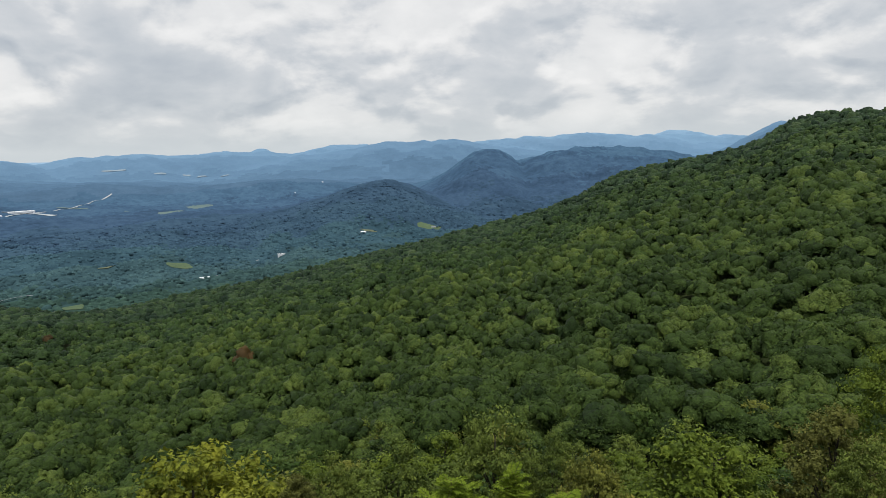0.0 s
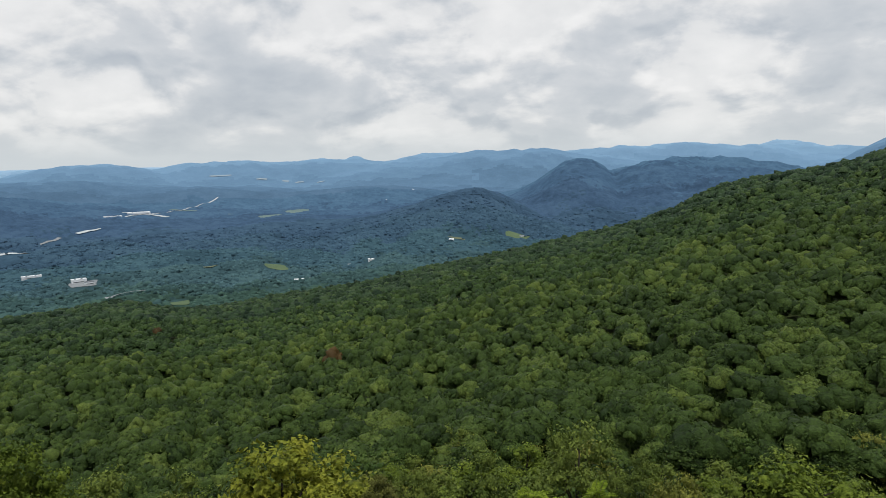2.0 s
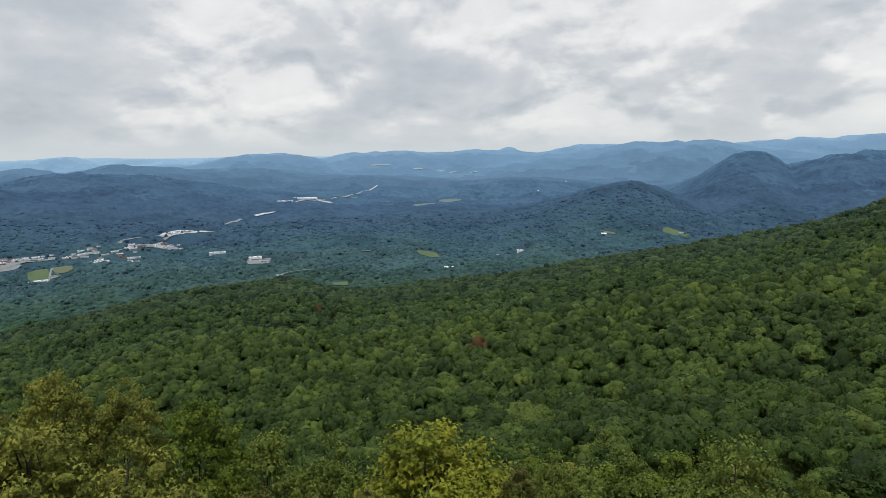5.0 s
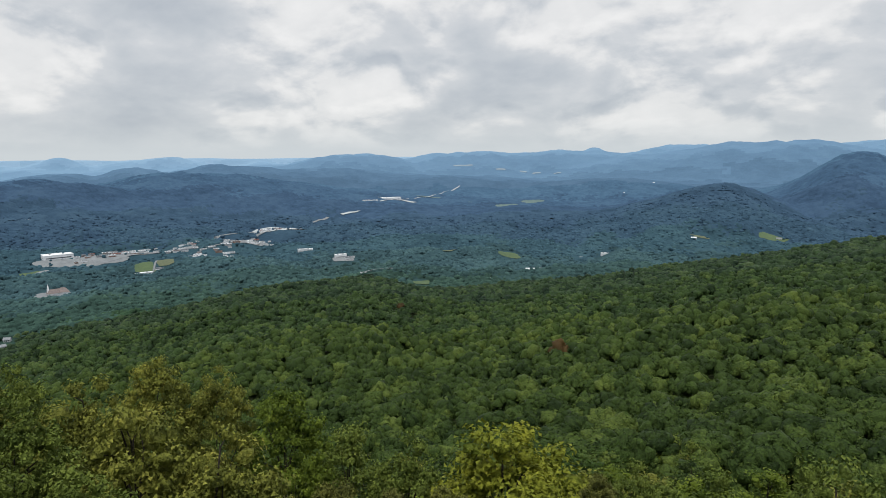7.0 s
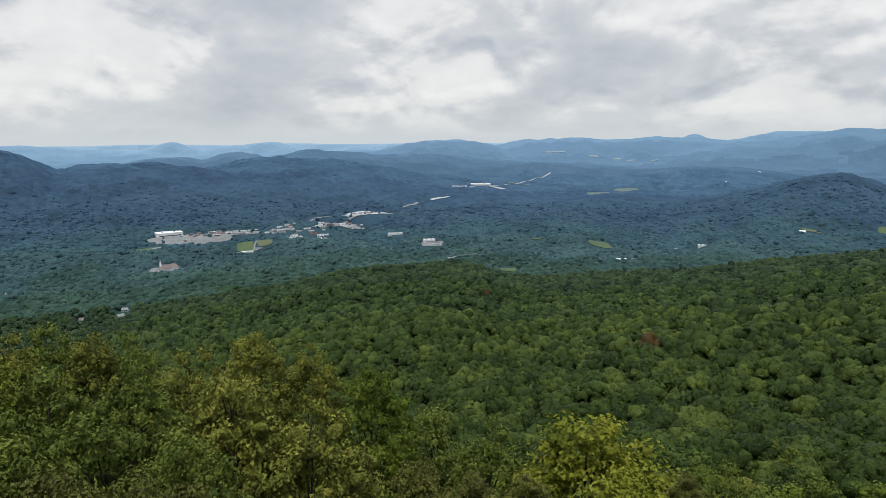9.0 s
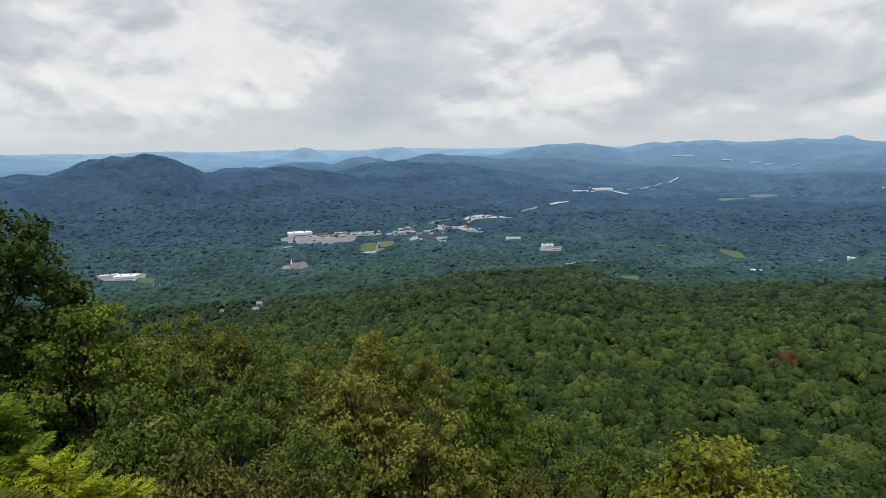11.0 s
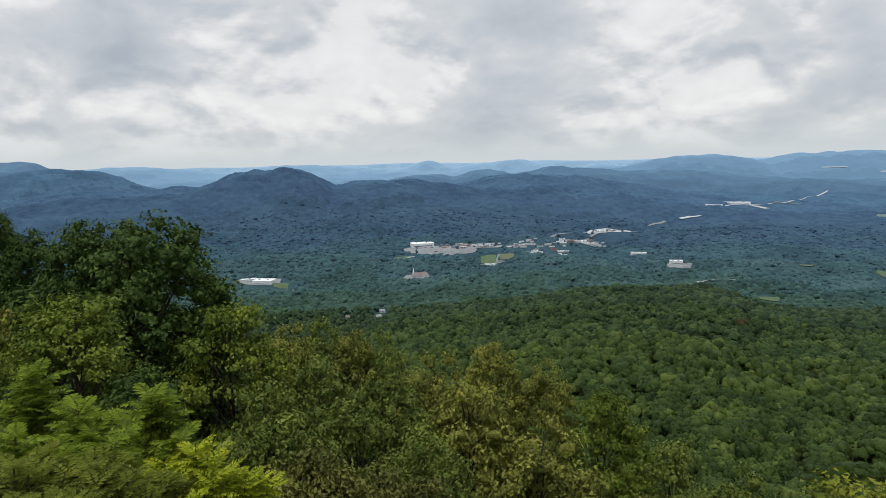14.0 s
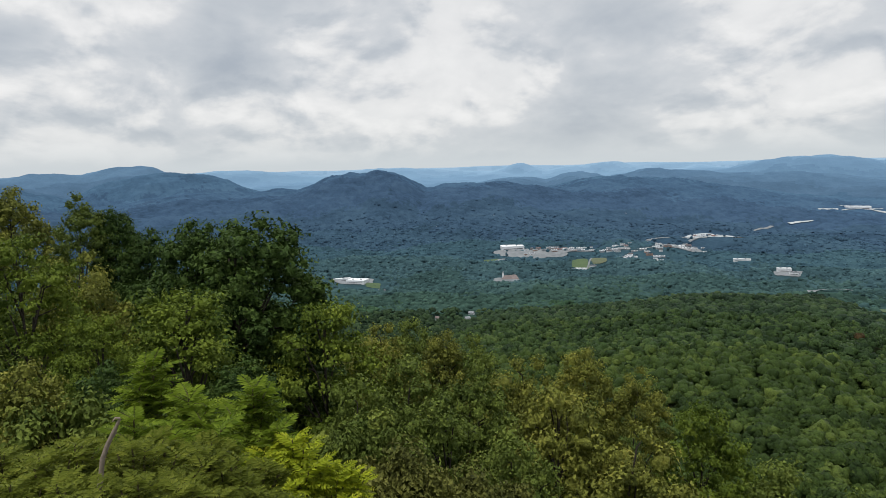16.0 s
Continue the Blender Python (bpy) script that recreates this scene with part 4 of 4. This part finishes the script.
# --- kinds: near, detailed
tree_meshes("poplar", DARK_LEAF, 1, width=7, tall=13, crown_low=0.08, clusters=430, count=18000, leaf=0.25, limbs=26, inner_count=7, bushy=0.19, taper=1.1, upright=0.5, wide=0.8, single=True)
tree_meshes("poplar_b", DARK_LEAF, 11, width=7, tall=14, crown_low=0.08, clusters=400, count=17000, leaf=0.25, limbs=26, inner_count=7, bushy=0.19, taper=1.08, upright=0.5, wide=0.8, single=True)
tree_meshes("locust", BRIGHT_LEAF, 2, width=5, tall=8, crown_low=0.1, clusters=150, count=13000, leaf=0.15, limbs=34, inner_count=4, spray=(1.3, 1.3, 0.5), upright=1.0, bushy=0.20, wide=0.8, single=True)
tree_meshes("locust_b", BRIGHT_LEAF, 12, width=5, tall=8, crown_low=0.1, clusters=140, count=13000, leaf=0.15, limbs=34, inner_count=4, spray=(1.35, 1.35, 0.45), upright=1.0, bushy=0.21, wide=0.8, single=True)
for key, mat, seed in (("oak", OLIVE_LEAF, 3), ("oak_b", OLIVE_LEAF, 13), ("green_oak", GREEN_LEAF, 4), ("green_oak_b", GREEN_LEAF, 14), ("yellow", YELLOW_LEAF, 5), ("brown", BROWN_LEAF, 6), ("bright_oak", BRIGHT_LEAF, 15)):
    tree_meshes(key, mat, seed, width=6, tall=9, crown_low=0.1, clusters=190 + seed % 4 * 12, count=12500, leaf=0.19, limbs=40, inner_count=4, bushy=0.175, wide=0.8, single=True)
tree_meshes("shrub_brown", BROWN_LEAF, 7, width=3, tall=3, crown_low=0.1, clusters=60, count=7000, leaf=0.10, bushy=0.22, upright=0.5)
tree_meshes("shrub_green", GREEN_LEAF, 9, width=3, tall=3.5, crown_low=0.1, clusters=60, count=7000, leaf=0.12, bushy=0.24)

NEAR = "trees below the lookout"
for key, az, d, el, width, label in (
        # straight below
        ("yellow", -22.6, 30, -23.0, 11.0, "yellow-green broadleaf tree rising above darker crowns"),
        ("green_oak_b", -4.8, 36, -25.5, 7.9, "green broadleaf tree on the steep slope"),
        ("green_oak", 4.2, 42, -22.6, 9.4, "dark green broadleaf tree on the steep slope"),
        ("green_oak_b", 9.9, 40, -25.0, 4.2, "green broadleaf tree on the steep slope"),
        ("oak", 13.9, 32, -26.1, 5.2, "olive-brown oak on the steep slope"),
        ("locust", 23.4, 42, -22.7, 12.1, "fresh green layered tree on the steep slope"),
        ("brown", 33.2, 46, -19.6, 7.8, "thin brownish tree losing its leaves"),
        ("green_oak", 35.6, 36, -21.8, 4.3, "dark green broadleaf tree on the steep slope"),
        ("locust_b", 36.7, 58, -14.2, 8.2, "fresh green layered tree on the steep slope"),
        ("locust", 0.2, 26, -29.2, 2.3, "young bright green tree below the lookout"),
        ("brown", -14.4, 28, -27.3, 2.2, "thin brownish tree losing its leaves"),
        ("green_oak_b", -11.4, 40, -26.0, 5.5, "green broadleaf tree on the steep slope"),
        ("green_oak", -38.2, 36, -23.3, 6.7, "grey-green broadleaf tree on the steep slope"),
        ("green_oak_b", -32.4, 33, -24.7, 6.3, "grey-green broadleaf tree on the steep slope"),
        ("brown", -34.2, 19, -28.8, 2.6, "slender brownish sapling with bare twigs"),
        ("brown", -28.8, 20, -28.9, 2.5, "slender brownish sapling with bare twigs"),
        # the olive oaks and their neighbours
        ("oak_b", -73.1, 29, -13.5, 3.9, "olive-green oak with yellowing top leaves"),
        ("green_oak", -70.2, 31, -13.4, 3.4, "green oak with pale leaf sprays"),
        ("oak", -67.2, 29, -14.7, 3.7, "olive-green oak with yellowing top leaves"),
        ("green_oak_b", -64.7, 30, -15.2, 3.7, "green oak with pale leaf sprays"),
        ("oak_b", -59.9, 27, -16.4, 5.1, "olive-green oak with yellowing top leaves"),
        ("oak", -54.4, 26, -16.1, 3.4, "olive-green oak with yellowing top leaves"),
        ("oak_b", -49.7, 26, -17.5, 3.2, "olive-green oak with yellowing top leaves"),
        ("bright_oak", -44.1, 34, -19.6, 6.2, "bright green rounded tree beside olive oaks"),
        ("green_oak", -70.7, 24, -16.3, 4.9, "green oak with pale leaf sprays"),
        ("green_oak_b", -64.9, 23, -17.2, 4.2, "green oak with pale leaf sprays"),
        ("oak", -56.7, 22, -19.3, 6.1, "olive-brown oak with open limbs"),
        ("oak_b", -49.7, 20, -22.0, 5.7, "olive-brown oak with open limbs"),
        ("green_oak", -75.8, 20, -18.0, 3.9, "green oak with pale leaf sprays"),
        ("green_oak_b", -67.6, 19, -20.1, 4.9, "green oak with pale leaf sprays"),
        ("green_oak", -61.1, 18, -22.8, 4.0, "green oak with pale leaf sprays"),
        # the tall trees on the shoulder
        ("poplar", -83.9, 28, -3.0, 7.1, "tall dark green tree with dense glossy leaves"),
        ("poplar_b", -88.6, 30, -3.4, 5.2, "tall dark green tree with dense glossy leaves"),
        ("locust_b", -78.2, 25, -9.8, 5.5, "bright green layered locust beside a dark tree"),
        ("locust", -90.4, 20, -8.1, 4.9, "bright green locust with flat leaf layers"),
        ("locust_b", -101.3, 22, -2.6, 4.0, "bright green locust with flat leaf layers"),
        ("locust", -96.6, 18, -9.9, 2.3, "bright green locust with flat leaf layers"),
        ("oak_b", -97.5, 25, -5.5, 4.0, "olive-green oak with yellowing top leaves"),
        ("oak", -101.3, 36, -0.6, 4.4, "olive-green oak with yellowing top leaves"),
        ("green_oak_b", -97.1, 38, -1.4, 3.9, "dark broadleaf tree on the shoulder"),
        ("poplar", -94.5, 38, -2.4, 3.0, "dark broadleaf tree on the shoulder"),
        ("poplar_b", -92.4, 36, -4.2, 4.0, "dark broadleaf tree on the shoulder"),
        ("oak", -101.5, 11.5, -13.4, 2.0, "small olive-green oak at the cliff's edge"),
        # two dark-leaved trees added in place of deep shade under the crowns
        ("poplar", -95.5, 15, -14.5, 2.7, "dark-leaved tree standing in for deep shade"),
        ("poplar_b", -85.6, 17, -15.9, 3.0, "dark-leaved tree standing in for deep shade"),
        ("poplar", -85.0, 36, -9.5, 6.5, "dark broadleaf tree on the shoulder"),
        ("poplar_b", -92.0, 31, -8.0, 6.0, "dark broadleaf tree on the shoulder"),
        ("green_oak_b", -102.0, 26, -8.5, 5.0, "dark broadleaf tree on the shoulder"),
        ("poplar_b", -98.5, 28, -9.0, 5.5, "dark broadleaf tree on the shoulder"),
        ("poplar_b", -80.0, 33, -14.5, 6.0, "dark broadleaf tree on the shoulder")):
    plant(key, "tree", az, d, d * math.tan(radians(el)), width, label, NEAR, turn=(az * 53) % 360)

for key, az, d, el, width, label in (
        ("shrub_brown", -72.0, 11, -24.0, 3.2, "brownish shrub with small leaves below the lookout"),
        ("shrub_brown", -66.0, 12, -26.0, 3.0, "brownish shrub with small leaves below the lookout"),
        ("shrub_brown", -61.5, 12.5, -27.5, 2.6, "brownish shrub with small leaves below the lookout"),
        ("shrub_green", -99.8, 11, -15.2, 2.6, "dark green rounded shrub beside a dead stem"),
        ("shrub_green", -86.5, 11, -20.0, 2.6, "dark green rounded shrub behind bright sumacs"),
        ("shrub_green", -75.5, 13, -20.5, 2.8, "dark green rounded shrub behind a lime one"),
        ("shrub_brown", -39.5, 16, -28.0, 2.2, "brownish twiggy shrub below the lookout")):
    plant(key, "shrub", az, d, d * math.tan(radians(el)), width, label, "shrubs below the lookout", turn=(az * 53) % 360, category="shrub")

# --- kinds: a little farther, simpler
MID_KINDS = []
for i, mat in enumerate((GREEN_LEAF, SLOPE_LEAF, BRIGHT_LEAF, DARK_LEAF, GREEN_LEAF, OLIVE_LEAF, SLOPE_LEAF)):
    tree_meshes("mid%d" % i, mat, 40 + i, width=8, tall=13, crown_low=0.35, clusters=44, count=950, leaf=0.48, limbs=5, inner_count=3, bushy=0.3, wide=0.8, single=True)
    MID_KINDS.append("mid%d" % i)
MID_WORDS = ("green", "green", "bright green", "dark green", "green", "olive-green", "green")
x, y = scatter(44, 112, -78, 40, 7.3, 9)
pick = random.Random(3)
for px, py in zip(x, y):
    az, d = math.degrees(math.atan2(px, py)), math.hypot(px, py)
    k = pick.randrange(len(MID_KINDS))
    z = height(az, d)
    plant(MID_KINDS[k], "tree", az, d, z + pick.uniform(10.5, 14), pick.uniform(6.5, 9.5), "%s hardwood tree on the mountainside" % MID_WORDS[k], "trees on the upper mountainside", pick.uniform(0, 360))


# ---------------------------------------------------------------- plants close to the lookout
GRASS_LEAF = leaf_material("feathery_weed_leaves", (0.071, 0.094, 0.013), (0.168, 0.202, 0.029), (0.286, 0.302, 0.046), 0.35, 1.5)
SUMAC_LEAF = leaf_material("sumac_leaflets", (0.088, 0.140, 0.014), (0.205, 0.285, 0.028), (0.33, 0.41, 0.05), 0.38, 1.5)
STEM = rough_material("green_brown_stem", (0.06, 0.06, 0.025), (0.13, 0.11, 0.05), 8.0)


def frond(r, base, way, length, pairs, leaflet):
    """One feathered leaf: leaflets in pairs along a drooping rib; corners, triangles, the rib's line."""
    way = Vector(way).normalized()
    side = way.cross(Vector((0, 0, 1)))
    side = side.normalized() if side.length > 0.05 else Vector((1, 0, 0))
    up = side.cross(way)
    vs, fs, rib = [], [], []
    for i in range(pairs + 1):
        f = i / pairs
        p = Vector(base) + way * (length * f) - Vector((0, 0, 1)) * (length * 0.28 * f * f)
        rib.append((tuple(p), 0.006 * (1.1 - f)))
        size = leaflet * (0.6 + 0.9 * math.sin(math.pi * min(0.15 + f * 0.85, 1)))
        for s in (-1, 1):
            out = (side * s + way * 0.45 - up * 0.15 + Vector(r.normal(0, 0.12, 3))).normalized()
            across = out.cross(up).normalized()
            k = len(vs)
            q = p + out * size
            m = p + out * size * 0.45 + up * size * 0.06
            vs += [tuple(p), tuple(m + across * size * 0.2), tuple(q - up * size * 0.12), tuple(m - across * size * 0.2)]
            fs += [(k, k + 1, k + 2), (k, k + 2, k + 3)]
    return np.array(vs), np.array(fs), rib


def sumac_meshes(seed, tall, crowns, fronds, length, leaflet, pairs=9, dome=0.0):
    """Stems that end in whorls of feathered leaves: stem mesh and leaf mesh."""
    r = np.random.RandomState(seed)
    pieces, lines = [], []
    for k in range(crowns):
        a = r.uniform(0, 2 * np.pi)
        reach = r.uniform(0.1, 0.48) * tall
        top = np.array([math.cos(a) * reach, math.sin(a) * reach, tall * r.uniform(0.7, 1.0)])
        if dome:
            out = math.sqrt(r.uniform(0, 1))
            top = np.array([math.cos(a) * out * dome, math.sin(a) * out * dome, tall * (1 - 0.30 * out ** 2) * r.uniform(0.86, 1.0)])
        if k == 0:
            top = np.array([0, 0, tall])
        lines.append([((0, 0, -4.0), 0.03), ((0, 0, 0), 0.022), (tuple(top * [0.4, 0.4, 0.5]), 0.02), (tuple(top), 0.008)])
        for j in range(fronds):
            h = j / fronds
            base = top - np.array([top[0] * 0.3, top[1] * 0.3, tall * 0.32]) * h
            an = j * 2.4 + r.uniform(-0.3, 0.3)
            rise = 0.9 - 0.95 * h + r.normal(0, 0.12)
            v, f, rib = frond(r, base, (math.cos(an), math.sin(an), rise), length * r.uniform(0.75, 1.15), pairs, leaflet)
            pieces.append((v, f))
            if pairs > 8:
                lines.append([rib[0], rib[len(rib) // 2], rib[-1]])
    v, f = joined(*pieces)
    v0, f0 = tubes(lines, 3)
    # the stems spring from one foot
    _, first, same = np.unique(np.round(v0, 4), axis=0, return_index=True, return_inverse=True)
    w = v0[first], np.reshape(same, -1)[f0]
    tone = np.repeat(r.uniform(0.2, 0.7, len(v) // 8 + 1), 8)[:len(v)]
    return w, (v, f, tone)


for key, seed, mat, shape in (("sumac", 61, SUMAC_LEAF, (1.5, 5, 16, 0.40, 0.085, 10, 0.42)), ("sumac_b", 62, SUMAC_LEAF, (1.4, 8, 15, 0.36, 0.08, 10, 0.6)), ("sumac_lime", 63, LIME_LEAF, (1.0, 15, 11, 0.25, 0.055, 8, 0.5)), ("weed", 64, GRASS_LEAF, (1.0, 20, 14, 0.19, 0.045, 8, 0.55))):
    wood, (v, f, tone) = sumac_meshes(seed, *shape)
    TREE_MESHES[key] = (mesh_of("stem", wood[0], wood[1], [STEM], True), mesh_of("foliage", v, f, [mat], False, None, tone), 1.0, shape[0])


def plant_low(key, name, az, d, el, size, label, group):
    """A shrub whose tip is seen at an angle below the eye; its stems reach down to the ground."""
    stem, foliage, w, tall = TREE_MESHES[key]
    root = tagged(new(name), label, "shrub", group)
    root.matrix_world = Matrix.Translation(heading(az, d, d * math.tan(radians(el)) - tall * size)) @ Matrix.Rotation(radians((az * 71 + d * 13) % 360), 4, "Z") @ Matrix.Scale(size, 4)
    for part_name, me in (("stem", stem), ("foliage", foliage)):
        new(part_name, me).parent = root
    return root


for key, az, d, el, width in (("sumac", -92.5, 9.0, -15.7, 1.0),
                              ("sumac_b", -89.9, 8.2, -18.6, 1.0),
                              ("sumac", -84.6, 8.6, -18.8, 1.0),
                              ("sumac_b", -94.2, 7.4, -19.7, 1.0),
                              ("sumac", -87.8, 7.2, -21.9, 1.0),
                              ("sumac", -82.7, 8.0, -22.6, 1.0),
                              ("sumac", 6.4, 15, -28.6, 1.1),
                              ("sumac_b", 0.3, 15, -29.2, 1.4),
                              ("sumac_b", 11.0, 14.5, -30.3, 1.3)):
    plant_low(key, "sumac_shrub", az, d, el, width, "bright green sumac shrub with feathered leaves", "sumac shrubs at the lookout")
for az, d, el, width in ((-81.4, 7.6, -23.3, 1.25), (-78.2, 7.4, -25.7, 0.90), (-84.4, 6.9, -25.8, 0.90)):
    plant_low("sumac_lime", "lime_shrub", az, d, el, width, "lime-yellow feathery shrub catching the light", "lime shrubs at the lookout")
for az, d, el, width in ((-100.9, 6.2, -21.0, 1.1), (-98.5, 6.4, -20.6, 1.2), (-94.4, 6.0, -21.7, 1.1), (-92.1, 6.5, -21.4, 1.2), (-89.3, 6.2, -23.1, 1.1), (-86.8, 6.0, -24.6, 1.0), (-102.9, 5.6, -22.3, 1.0), (-99.9, 5.4, -23.1, 1.0), (-91.1, 5.3, -25.4, 1.0), (-94.2, 5.4, -24.3, 1.0), (-87.9, 5.2, -26.5, 0.9), (-98.9, 5.0, -24.8, 0.9), (-103.4, 6.8, -20.0, 1.1), (-84.0, 5.6, -27.4, 0.9)):
    plant_low("weed", "weed_clump", az, d, el, width, "feathery green weeds at the cliff's edge", "weeds at the cliff's edge")


def dead_stem(d, knots):
    """A bleached dead stem, bent on the way up, with a broken, hooked tip; knots: heading, angle below the eye, radius."""
    pts = [(tuple(heading(az, d, d * math.tan(radians(el)))), rad) for az, el, rad in knots]
    pts.insert(0, (tuple(heading(knots[0][0], d, height(knots[0][0], d) - 0.1)), 0.024))
    tip, low = Vector(pts[-1][0]), Vector(pts[-3][0])
    side = heading(knots[0][0] - 90, 1)
    hook = [(tuple(tip), 0.013), (tuple(tip + side * 0.03 + Vector((0, 0, 0.012))), 0.009), (tuple(tip + side * 0.055 - Vector((0, 0, 0.012))), 0.004)]
    fork = [(tuple(low), 0.010), (tuple(low - side * 0.07 + Vector((0, 0, 0.09))), 0.006), (tuple(low - side * 0.10 + Vector((0, 0, 0.2))), 0.002)]
    v, f = tubes([pts, hook, fork], 7)
    return tagged(new("dead_stem", mesh_of("dead_stem", v, f, [PALE_BARK], True)), "bleached bent dead stem among green weeds", "dead stem")


dead_stem(5.6, ((-97.30, -25.18, 0.021), (-96.87, -23.48, 0.020), (-96.60, -22.06, 0.019), (-96.18, -21.20, 0.020), (-95.58, -20.20, 0.016), (-95.07, -19.37, 0.011)))
